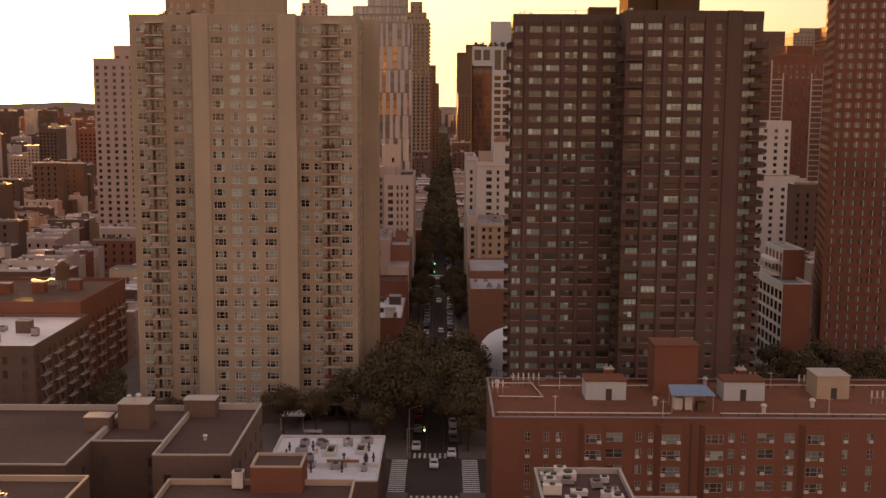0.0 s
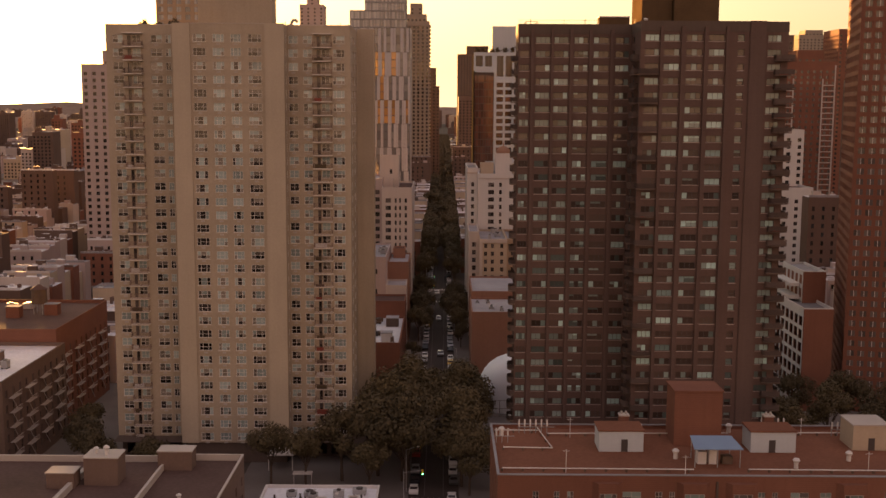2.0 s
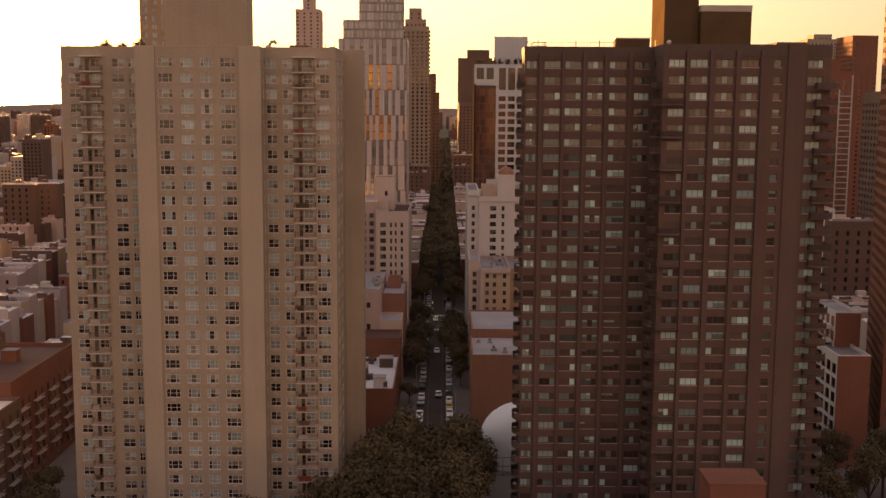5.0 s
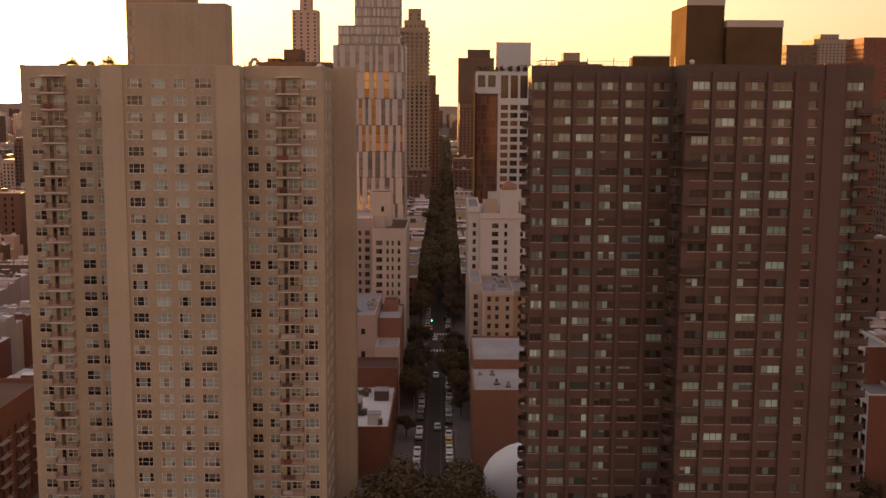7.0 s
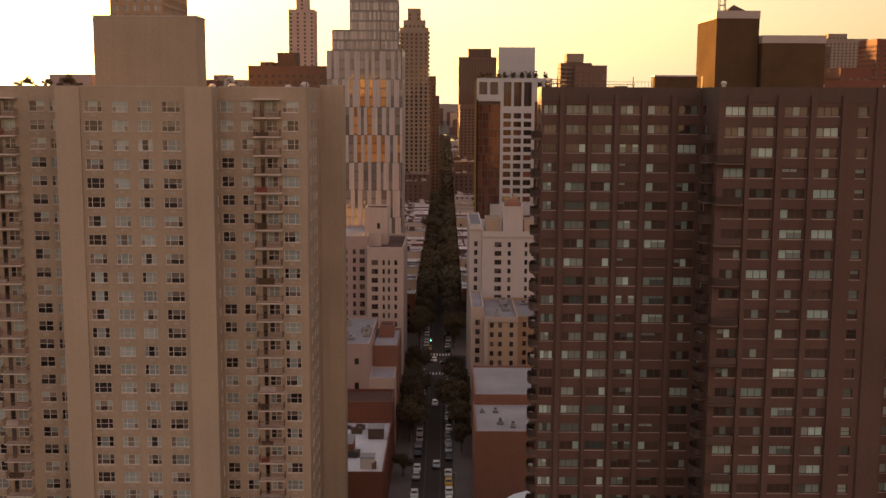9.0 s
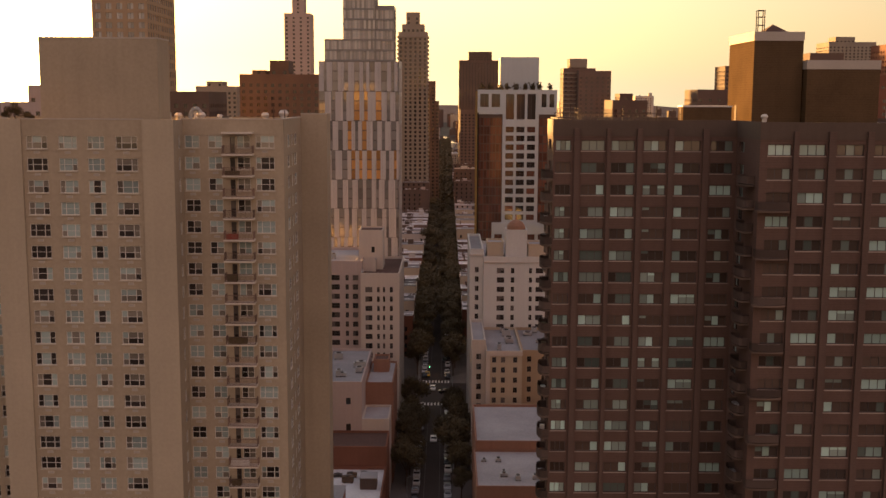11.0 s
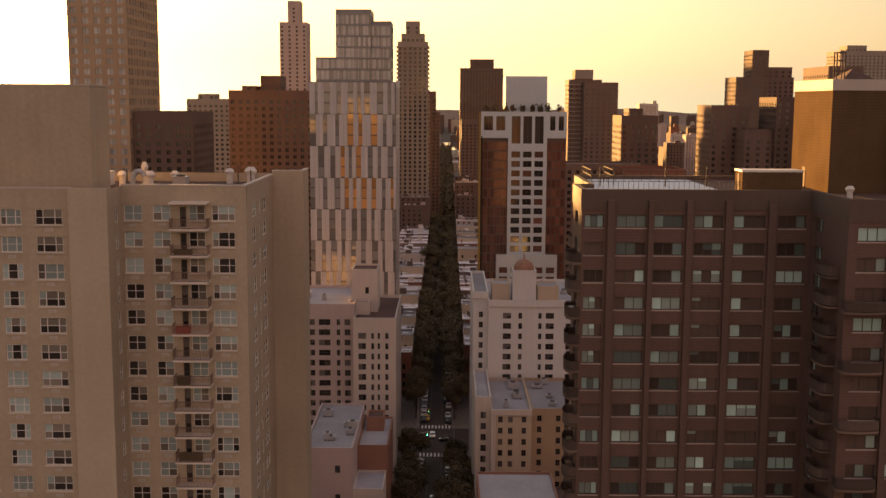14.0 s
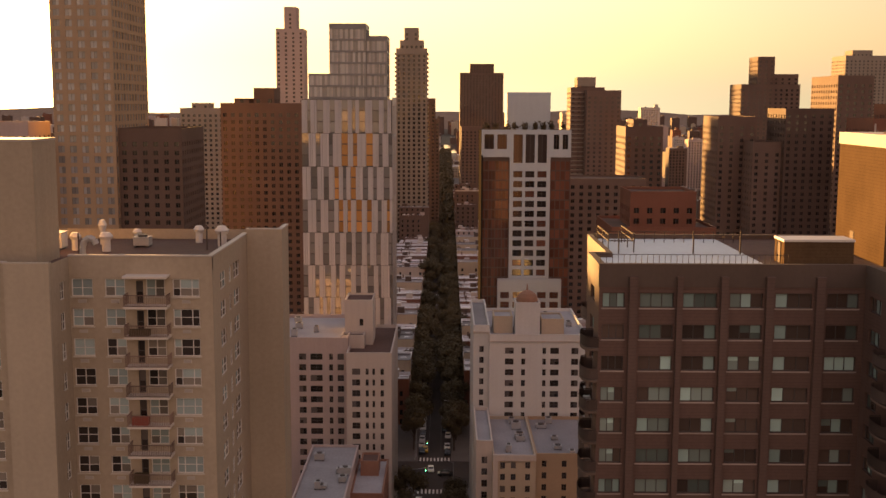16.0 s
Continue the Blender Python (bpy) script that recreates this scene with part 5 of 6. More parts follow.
def roof_hut(x0, x1, y0, y1, z0, z1, wall, cap, door, label):
    t = thing("roof_hut", label, "roof hut", "roof huts", at=(x0, y0, z0))
    q = Shape()
    q.box(0, x1 - x0, 0, y1 - y0, 0, z1 - z0)
    part("wall", q, (wall,), t)
    q = Shape()
    q.box(-0.15, x1 - x0 + 0.15, -0.15, y1 - y0 + 0.15, z1 - z0, z1 - z0 + 0.2)
    part("roof", q, (cap,), t)
    if door:
        q = Shape()
        q.box(door, door + 1.0, -0.05, 0.0, 0.02, 1.95)
        part("door", q, ("frame_dark",), t)


roof_hut(24.1, 30.9, 179.7, 184.5, 22.6, 25.8, "cool_white", "roof_red", 3.4, "white rendered stair hut with a dark door")
roof_hut(47.3, 54.2, 179.7, 184.5, 22.6, 25.8, "cool_white", "roof_red", 2.8, "white rendered stair hut with a dark door")
roof_hut(63.4, 68.9, 181.0, 186.5, 22.6, 26.5, "beige", "stone_trim", 2.4, "tan rendered stair hut with a stone cap")
roof_hut(36.2, 43.6, 183.0, 189.0, 22.6, 31.2, "red_brick", "red_brick", 0, "tall red brick chimney house on the roof")
shed = thing("roof_shed", "open roof shed with a blue-grey sheet roof over white cabinets", "shed")
q = Shape()
q.v = [(37.0, 172.4, 25.3), (44.2, 172.4, 25.3), (43.6, 177.2, 25.9), (37.4, 177.2, 25.9), (37.0, 172.4, 25.42), (44.2, 172.4, 25.42), (43.6, 177.2, 26.02), (37.4, 177.2, 26.02)]
q.f = [(0, 1, 5, 4), (1, 2, 6, 5), (2, 3, 7, 6), (3, 0, 4, 7), (4, 5, 6, 7), (3, 2, 1, 0)]
q.m = [0] * 6
part("roof", q, ("blue_tarp",), shed)
for x, y in ((37.2, 172.6), (43.8, 172.6), (37.6, 177.0), (43.4, 177.0), (40.5, 172.6)):
    q = Shape()
    q.box(x - 0.06, x + 0.06, y - 0.06, y + 0.06, 22.6, 25.35 if y < 175 else 25.9)
    part("post", q, ("metal",), shed)
for x, w, h, m in ((37.9, 1.3, 1.9, "sill"), (39.6, 1.1, 2.2, "frame_white"), (41.6, 1.5, 1.2, "wood")):
    q = Shape()
    q.box(x, x + w, 174, 175.4, 22.6, 22.6 + h)
    part("cabinet", q, (m,), shed)
for x, y in ((9.6, 187.5), (32.0, 190), (46.6, 190), (61, 176), (35.2, 176.6), (52, 172.5), (64, 186), (29, 186.5)):
    roof_vent(x, y, 22.6, 1.5, 0.55)


for x in (29.2, 52.4):
    s = Shape()
    s.box(x - 0.75, x + 0.75, 187.6, 189.0, 22.6, 25.9, 0)
    s.box(x - 0.85, x + 0.85, 187.5, 189.1, 25.9, 26.1, 1)
    for k in (-0.35, 0.35):
        s.frustum(x + k, 188.3, 26.1, 26.6, 0.2, 0.16, 8, 1)
    part("chimney", s, ("red_brick", "stone_trim"), fg, "brick chimney stack with clay pots")


def antenna_row(x, y, z, n):
    t = thing("antenna_mast", "row of white panel antennas on a steel rooftop frame", "antenna", "antennas", at=(x, y, z))
    q = Shape()
    q.box(-0.2, n * 0.95, -0.05, 0.05, 1.0, 1.1)
    part("crossbar", q, ("metal",), t)
    for k in range(n):
        q = Shape()
        q.box(k * 0.9 - 0.05, k * 0.9 + 0.05, -0.05, 0.05, 0, 2.4)
        part("pole", q, ("metal",), t)
        q = Shape()
        q.box(k * 0.9 - 0.12, k * 0.9 + 0.12, -0.2, -0.07, 1.2, 2.3)
        part("panel", q, ("frame_white",), t)


antenna_row(12.5, 189.0, 22.6, 6)
antenna_row(8.6, 184.0, 22.6, 3)
antenna_row(52.0, 190.5, 22.6, 5)
antenna_row(62.8, 188.6, 22.6, 5)
antenna_row(71.5, 178.0, 22.6, 4)
for pts in (((8.6, 189.2), (15.6, 189.2)), ((15.6, 190.5), (17.0, 180.0)), ((9.5, 180.3), (17.0, 180.0)), ((8.8, 170.5), (36.5, 170.3)), ((44.5, 170.5), (90, 170.0)), ((17, 187.5), (46, 188.2)), ((54.5, 188.6), (90, 189))):
    (xa, ya), (xb, yb) = pts
    t = thing("roof_pipe", "white pipe run on low blocks across the roof", "pipe", "roof pipes")
    q = Shape()
    q.tube((xa, ya, 23.05), (xb, yb, 23.05), 0.09)
    part("pipe", q, ("frame_white",), t)
    ln = math.hypot(xb - xa, yb - ya)
    for k in range(int(ln / 3) + 1):
        f = min(1, k * 3 / ln)
        q = Shape()
        xx, yy = xa + (xb - xa) * f, ya + (yb - ya) * f
        q.box(xx - 0.12, xx + 0.12, yy - 0.2, yy + 0.2, 22.6, 23.0)
        part("foot", q, ("wood",), t)
for x, y, h in ((20.5, 187, 3.2), (35.0, 169.0, 3.0), (18, 170.0, 3.5), (52.2, 189, 3.4), (58, 189.0, 2.8), (62, 171, 3.0), (72, 170.5, 3.5)):
    q = Shape()
    q.tube((x, y, 22.6), (x, y, 22.6 + h), 0.05)
    q.tube((x - 0.5, y, 22.3 + h), (x + 0.5, y, 22.3 + h), 0.035)
    tagged(new("roof_pole", q.mesh("roof_pole", ("frame_white",))), "thin pale pole standing on the roof", "pole", "roof poles")

# brown block with a court-shaped roof, left foreground
bb = thing("brown_block", "brown brick block with dark roofs and pale parapet copings", "building")
for x0, x1, y0, y1, z in ((-42.6, -31.0, 155.8, 183.6, 20.6), (-54.0, -42.61, 163.4, 183.6, 20.3), (-95.0, -54.01, 152.0, 183.6, 20.3)):
    block(bb, x0, x1, y0, y1, 0, z, "far_brick", "roof_dark", {"F": (spaced(x1 - x0, max(2, int((x1 - x0) / 4)), 1.1, 1.6), storeys(2.0, 6, 2.8, 1.5)), "R": (spaced(y1 - y0, 6, 1.1, 1.6), storeys(2.0, 6, 2.8, 1.5))}, 1.0, "glass_mid", "frame_white", rim_mat="stone_trim")
for x0, x1, y0, y1, z in ((-52.5, -47.5, 172.5, 176.5, 23.4), (-57.5, -53.5, 171.0, 174.0, 21.6), (-43.2, -38, 178.5, 181.5, 22.5)):
    s = Shape()
    s.box(x0, x1, y0, y1, 19.2, z, 0)
    s.box(x0 - 0.12, x1 + 0.12, y0 - 0.12, y1 + 0.12, z, z + 0.15, 1)
    part("bulkhead", s, ("far_brick", "stone_trim"), bb)
roof_vent(-49.5, 174, 23.5, 1.4, 0.5)
roof_vent(-51.2, 174.6, 23.5, 1.0, 0.45)
roof_vent(-37.0, 166, 19.6, 0.9, 0.4)
s = Shape()
s.box(-29.4, -25.6, 226.0, 227.4, 2.6, 2.9)
for x in (-29.3, -25.8):
    s.box(x, x + 0.1, 226.6, 226.7, -0.1, 2.6)
tagged(new("bus_shelter", s.mesh("bus_shelter", ("sill",))), "pale flat-roofed shelter on the avenue pavement", "shelter")
# white roof block at the corner
wr = thing("corner_block", "low corner block with a patched white roof and vents", "building")
block(wr, -29.6, -10.4, 171.0, 195.6, 0, 11.4, "far_brick", "roof_white", {"R": (spaced(22, 6, 1.2, 1.5), storeys(3.0, 3, 2.8, 1.5))}, 0.5, rim_mat="sill")
rnd = random.Random(31)
for k in range(15):
    roof_unit(rnd.uniform(-27.5, -13), rnd.uniform(176, 193), 10.9, rnd.uniform(0.8, 2.2), rnd.uniform(0.8, 1.8), rnd.uniform(0.6, 1.4))
for k in range(7):
    roof_vent(rnd.uniform(-27.5, -13), rnd.uniform(176, 193), 10.9, 1.2, 0.45)
for x, y, w, l in ((-20.4, 184.5, 1.8, 4.6), (-15.2, 185.5, 1.8, 4.2), (-24.5, 178.5, 1.6, 2.2)):
    q = Shape()
    for a, b, c, d in ((0, 0.25, 0, l), (w - 0.25, w, 0, l), (0.25, w - 0.25, 0, 0.25), (0.25, w - 0.25, l - 0.25, l)):
        q.box(x + a, x + b, y + c, y + d, 10.88, 11.75, 0)
    q.box(x + 0.25, x + w - 0.25, y + 0.25, y + l - 0.25, 10.88, 11.4, 1)
    part("skylight", q, ("sill", "glass_dark"), wr, "white-rimmed roof skylight with dark glass")
q = Shape()
q.box(-29.2, -10.8, 179.0, 179.3, 10.88, 11.6, 0)
q.box(-19.5, -14.0, 179.3, 179.5, 10.88, 12.1, 1)
part("roof_curb", q, ("sill", "rust"), wr)
for k in range(14):
    q = Shape()
    x, y = rnd.choice((-27.6, -22.6, -17.0, -12.6)) + rnd.uniform(-0.9, 0.9), rnd.choice((182.5, 188.5, 176.5)) + rnd.uniform(-1, 1)
    q.tube((x, y, 10.88), (x, y, 11.6 + rnd.uniform(0, 1.2)), 0.16, 7)
    q.frustum(x, y, 11.6, 11.95, 0.34, 0.22, 8)
    tagged(new("roof_pipe_stub", q.mesh("roof_pipe_stub", ("frame_dark",))), "dark soot-stained vent pipe on the white roof", "vent", "roof pipe stubs")
nb = thing("brick_house", "brick house with a tan coping and a square bulkhead", "building")
block(nb, -38.0, -12.0, 128.0, 147.0, 0, 20.0, "red_brick", "roof_dark", {}, 0.8, rim_mat="beige")
block(nb, -26.0, -19.0, 143.5, 149.5, 0, 23.0, "red_brick", "roof_dark", {}, 0.4, rim_mat="beige")
roof_unit(-28.0, 145.5, 19.2, 1.5, 1.5, 2.4, "frame_white", "white cube of a roof ventilator on the brick house")
nc = thing("brick_house", "brick house with plant on a dark roof", "building")
block(nc, -75.0, -47.0, 118.0, 141.0, 0, 22.5, "far_brick", "roof_dark", {}, 0.8, rim_mat="beige")
for k in range(5):
    roof_unit(rnd.uniform(-62, -54), rnd.uniform(130, 138), 21.7, rnd.uniform(0.8, 2.2), rnd.uniform(0.8, 1.8), rnd.uniform(0.6, 1.4))
nd = thing("brick_house", "brick house with machines on its parapet roof", "building")
block(nd, 12.4, 24.0, 118.0, 142.5, 0, 23.4, "far_brick", "roof_dark", {}, 0.8, rim_mat="stone_trim")
block(nd, 24.01, 34.0, 118.0, 141.0, 0, 20.0, "far_brick", "roof_dark", {}, 0.8, rim_mat="stone_trim")
for k in range(20):
    roof_unit(rnd.uniform(13.6, 22.5), rnd.uniform(125, 140.8), 22.6, rnd.uniform(0.8, 2.4), rnd.uniform(0.8, 1.8), rnd.uniform(0.6, 1.5), rnd.choice(("metal", "frame_white")))

# ---------------- rows of low houses ----------------
TAKEN = [(-130, -84, 224, 302), (50, 86, 598, 627), (-72, -12, 225, 290), (10, 70, 215, 268), (7, 42, 268, 432), (-42, -9, 290, 436), (-42, -12, 458, 492), (10, 42, 470, 506), (95, 160, 280, 335), (84, 110, 280, 314),
         (70, 112, 222, 284), (-100, -52, 598, 628), (-130, -84, 505, 552), (-160, -126, 498, 534), (44, 76, 438, 472), (128, 153, 440, 492), (-100, -8, 100, 200), (7, 102, 110, 200)]
FREE_FAR = [(-36, -3, 896, 1022), (10, 70, 1105, 1152), (14, 70, 1386, 1428), (-118, -94, 915, 942), (82, 120, 852, 892), (88, 110, 685, 725), (200, 250, 895, 935), (125, 178, 635, 695), (260, 282, 755, 795), (355, 405, 1140, 1185), (-158, -128, 798, 828), (174, 250, 595, 745), (185, 230, 515, 550)]


def taken(x0, x1, y0, y1):
    return any(x0 < b and x1 > a and y0 < d and y1 > c for a, b, c, d in TAKEN + FREE_FAR)


def house_kind(seed, w, d, h, wall, roof):
    """A row house: front along y, roof with parapet, stair head, chimney and skylight."""
    rn = random.Random(seed)
    t = thing("row_house", "low %s row house with a flat %s roof" % ({"far_brick": "brown brick", "red_brick": "red brick", "cream": "cream painted", "pinkish": "pale masonry", "beige": "tan brick"}[wall],
                                                                    {"roof_white": "white", "roof_grey": "grey", "roof_dark": "dark"}[roof]), "house", "row houses")
    n = max(2, int(w / 2.4))
    rows = storeys(1.2, int((h - 1.5) / 3.1), 3.1, 1.7)
    cols = spaced(w, n, 1.05, 0.7)
    end = spaced(d, 3, 1.0, 2.0)
    block(t, 0, d, 0, w, 0, h, wall, roof, {"L": (cols, rows), "R": (cols, rows), "F": (end, rows)}, 0.6, "glass_dark", "frame_white", depth=0.2, rim_mat="roof_white" if seed % 3 else "roof_grey")
    q = Shape()
    a, b = rn.uniform(3, d - 6), rn.uniform(0.8, w - 3.2)
    q.box(a, a + 3.0, b, b + 2.2, h - 0.6, h + 1.9, 0, 1)
    part("stair_head", q, (rn.choice(("cream", "white_wall", "far_brick", "dark_band")), roof), t)
    q = Shape()
    a = rn.uniform(1, d - 2)
    q.box(a, a + 0.7, w - 0.9, w - 0.35, h - 0.6, h + 1.4)
    part("chimney", q, ("far_brick",), t)
    q = Shape()
    a, b = rn.uniform(1.0, 3.0), rn.uniform(1, w - 2.2)
    q.box(a, a + 1.2, b, b + 1.0, h - 0.6, h - 0.15)
    part("skylight", q, (rn.choice(("frame_dark", "frame_white")),), t)
    q = Shape()
    for k in range(3):
        a, b = rn.uniform(1, d - 3), rn.uniform(0.5, w - 1.5)
        q.quad((a, b, h - 0.594), (a + rn.uniform(1.5, 4), b, h - 0.594), (a + rn.uniform(1.5, 4), b + 1.0, h - 0.594), (a, b + 1.0, h - 0.594))
    part("patch", q, (rn.choice(("roof_dark", "roof_white")),), t, "roofing felt patch")
    return t, w, d


kinds = [house_kind(1, 6.5, 17, 14.5, "far_brick", "roof_white"), house_kind(2, 7.5, 18, 16.5, "red_brick", "roof_white"), house_kind(3, 6.2, 16, 15.2, "cream", "roof_white"),
         house_kind(4, 8.5, 19, 17.5, "far_brick", "roof_white"), house_kind(5, 7.0, 17, 14.0, "pinkish", "roof_white"), house_kind(6, 9.5, 20, 19.0, "beige", "roof_grey"),
         house_kind(7, 7.0, 16, 15.8, "red_brick", "roof_white")]
for i, (t, w, d) in enumerate(kinds):
    t.location = (-160 - 25 * i, 40, 0)      # the first of each kind stand at the edge of the place
rnd = random.Random(77)
far = Shape()
FAR_MATS = ("far_brick", "red_brick", "cream", "pinkish", "roof_white", "roof_grey", "roof_dark", "beige", "glass_dark")
placed = 0
# house fronts on our street, on the backs of the block, and on the streets beyond
LANES = [(-10.3, -1), (8.0, 1), (-72, 1), (-88, -1), (70, -1), (86, 1), (-150, 1), (-166, -1), (148, -1), (164, 1), (-228, 1), (226, -1), (242, 1), (-244, -1)]
for lane, (x, sgn) in enumerate(LANES):
    y = 222.0
    while y < 1300:
        t, w, d = rnd.choice(kinds)
        if any(a - 4 < y + w and y < b + 4 for a, b in AVENUES):
            y += 4
            continue
        x0, x1 = (x, x + d) if sgn > 0 else (x - d, x)
        if not taken(x0, x1, y, y + w):
            if placed < 165 and y < (860 if lane < 2 else 420):
                ob = copy_thing(t, pose(x0, y, rnd.uniform(-1.2, 0)))
                placed += 1
            else:
                h = rnd.uniform(13, 19) if rnd.random() < 0.93 else rnd.uniform(25, 45)
                far.box(x0, x1, y, y + w - 0.05, 0, h, rnd.choice((0, 1, 2, 3, 3, 7)) if h < 20 else 0, rnd.choice((4, 4, 4, 4, 5, 6)))
                a, b = rnd.uniform(x0 + 1, x1 - 4), rnd.uniform(y + 0.5, y + w - 3)
                far.box(a, a + 3, b, b + 2, h, h + 2.2, rnd.choice((0, 2, 3)), rnd.choice((4, 5)))
                far.box(x0, x1, y, y + 0.35, h, h + 0.8, rnd.choice((0, 2, 4, 5)), 4)
                for k in range(8):
                    a, b = rnd.uniform(x0 + 1, x1 - 2), rnd.uniform(y + 0.3, y + w - 1.5)
                    far.box(a, a + rnd.uniform(0.6, 2), b, b + 0.9, h, h + rnd.uniform(0.4, 1.2), rnd.choice((4, 4, 5, 6, 2)))
                for r in range(int(h / 3.1)):
                    for c in range(max(1, int(d / 4))):
                        xx = x0 + 1.2 + c * 3.6
                        if xx + 1 < x1:
                            far.quad((xx, y - 0.012, 1.3 + r * 3.1), (xx + 1, y - 0.012, 1.3 + r * 3.1), (xx + 1, y - 0.012, 2.9 + r * 3.1), (xx, y - 0.012, 2.9 + r * 3.1), 8)
        y += w
# the city beyond
for k in range(2600):
    y = rnd.uniform(500, 4300) if k % 3 else rnd.uniform(1250, 4400)
    x = rnd.uniform(-1, 1) * (260 + y * 0.48)
    if abs(x + 1) < 14 + (5 if y > 1300 else 0) or 2380 < y < 2930:
        continue
    w, d = rnd.uniform(10, 32), rnd.uniform(12, 34)
    if -255 < x < 255 and y < 1310:
        continue
    if taken(x - w / 2, x + w / 2, y, y + d):
        continue
    h = rnd.choice((14, 16, 18, 20, 24)) if rnd.random() < 0.72 else rnd.uniform(28, 62)
    if y > 1500 and rnd.random() < 0.06:
        h = rnd.uniform(70, 105)
    if x < -240 or x > 330:
        h = min(h, 60)
    m = rnd.choice((0, 0, 0, 1, 2, 3, 7))
    far.box(x - w / 2, x + w / 2, y, y + d, -0.2, h, m, rnd.choice((4, 5, 5, 6)))
    a = rnd.uniform(-w / 2 + 1, w / 2 - 6)
    for j in range(4):
        b, c = rnd.uniform(-w / 2 + 1, w / 2 - 3), rnd.uniform(y + 1, y + d - 4)
        far.box(x + b, x + b + rnd.uniform(1, 3), c, c + rnd.uniform(1, 3), h, h + rnd.uniform(0.5, 1.8), rnd.choice((4, 5, 6, 2)))
    far.box(x + a, x + a + min(5, w / 2), y + 2, y + 7, h, h + rnd.uniform(2, 4.5), m, 5)
    if y < 2200:
        for r in range(int((h - 2) / 3.2)):
            for c in range(int((w - 1) / 3.4)):
                xx, zz = x - w / 2 + 1 + c * 3.4, 1.6 + r * 3.2
                far.quad((xx, y - 0.02, zz), (xx + 1.5, y - 0.02, zz), (xx + 1.5, y - 0.02, zz + 1.7), (xx, y - 0.02, zz + 1.7), 8)
tagged(new("distant_city", far.mesh("distant_city", FAR_MATS)), "countless low brick and pale roofs of the distant city", "city", kind="stuff")

# low blocks to the left of the tan tower
for x0, x1, y0, y1, z, m, rf in ((-128, -86, 226, 262, 21, "far_brick", "roof_white"), (-128, -88, 262.1, 300, 24, "red_brick", "roof_dark")):
    t = thing("tenement", "brick tenement with rows of windows and a patched roof", "building")
    block(t, x0, x1, y0, y1, 0, z, m, rf, {"F": (spaced(x1 - x0, 10, 1.1, 1.5), storeys(2, 6, 3.0, 1.7)), "R": (spaced(y1 - y0, 10, 1.1, 1.5), storeys(2, 6, 3.0, 1.7))}, 0.8, "glass_mid", "frame_white")
    for k in range(6):
        roof_unit(rnd.uniform(x0 + 3, x1 - 3), rnd.uniform(y0 + 3, y1 - 3), z - 0.8, rnd.uniform(1, 3), rnd.uniform(1, 3), rnd.uniform(0.8, 2))
    for k in range(4):
        q = Shape()
        bx, by = x0 + 6 + k * (x1 - x0 - 12) / 3.5, rnd.uniform(y0 + 6, y1 - 9)
        q.box(bx, bx + 3.2, by, by + 2.6, z - 0.82, z + 1.9, 0)
        q.box(bx - 0.1, bx + 3.3, by - 0.1, by + 2.7, z + 1.9, z + 2.05, 1)
        part("bulkhead", q, (m, "roof_grey"), t)
    for k in range(4):
        q = Shape()
        ya = y0 + 3.0 + k * (y1 - y0 - 6) / 3.6
        for f in range(1, 6):
            zf = 1.8 + f * 3.0
            q.box(x1, x1 + 1.1, ya, ya + 4.2, zf, zf + 0.08)
            q.box(x1 + 1.04, x1 + 1.1, ya, ya + 4.2, zf + 0.9, zf + 0.98)
            for j in range(8):
                q.box(x1 + 1.05, x1 + 1.09, ya + j * 0.59, ya + 0.04 + j * 0.59, zf + 0.08, zf + 0.9)
            q.tube((x1 + 0.6, ya + 0.5, zf), (x1 + 0.6, ya + 3.2, zf - 3.0), 0.08, 4)
        part("fire_escape", q, ("frame_grey",), t, "grey iron fire escape")
water_tank(-100, 285, 23.2)
water_tank(94, 312, 16)

# ---------------- street trees ----------------
def tree_kind(seed, h, r):
    rn = random.Random(seed)
    t = thing("street_tree", "broad dark green street tree in full leaf", "tree", "street trees")
    q = Shape()
    q.tube((0, 0, -0.2), (0.1, 0, h * 0.36), 0.26, 8, 0, 0.19)
    centres = []
    for k in range(7):
        a = k * 0.9 + rn.uniform(-0.3, 0.3)
        rad = r * rn.uniform(0.35, 0.72)
        c = Vector((math.cos(a) * rad, math.sin(a) * rad, h * rn.uniform(0.5, 0.82)))
        q.tube((0.1, 0, h * rn.uniform(0.26, 0.36)), tuple(c), 0.13, 5, 0, 0.04)
        centres.append((c, r * rn.uniform(0.34, 0.52)))
    centres.append((Vector((0, 0, h * 0.86)), r * 0.42))
    part("trunk", q, ("bark",), t)
    q = Shape()
    for c, cr in centres:
        for i in range(420):
            d = Vector((rn.gauss(0, 1), rn.gauss(0, 1), rn.gauss(0, 0.8))).normalized()
            p = c + d * cr * rn.uniform(0.55, 1.12)
            n = (d + Vector((rn.uniform(-1, 1), rn.uniform(-1, 1), rn.uniform(-0.4, 1.2))) * 0.8).normalized()
            a = n.cross(Vector((rn.uniform(-1, 1), rn.uniform(-1, 1), rn.uniform(-1, 1)))).normalized() * rn.uniform(0.09, 0.21)
            b = n.cross(a).normalized() * rn.uniform(0.09, 0.21)
            q.quad(p - a - b, p + a - b * 0.6, p + a + b, p - a * 0.7 + b)
    part("crown", q, ("leaf",), t)
    return t


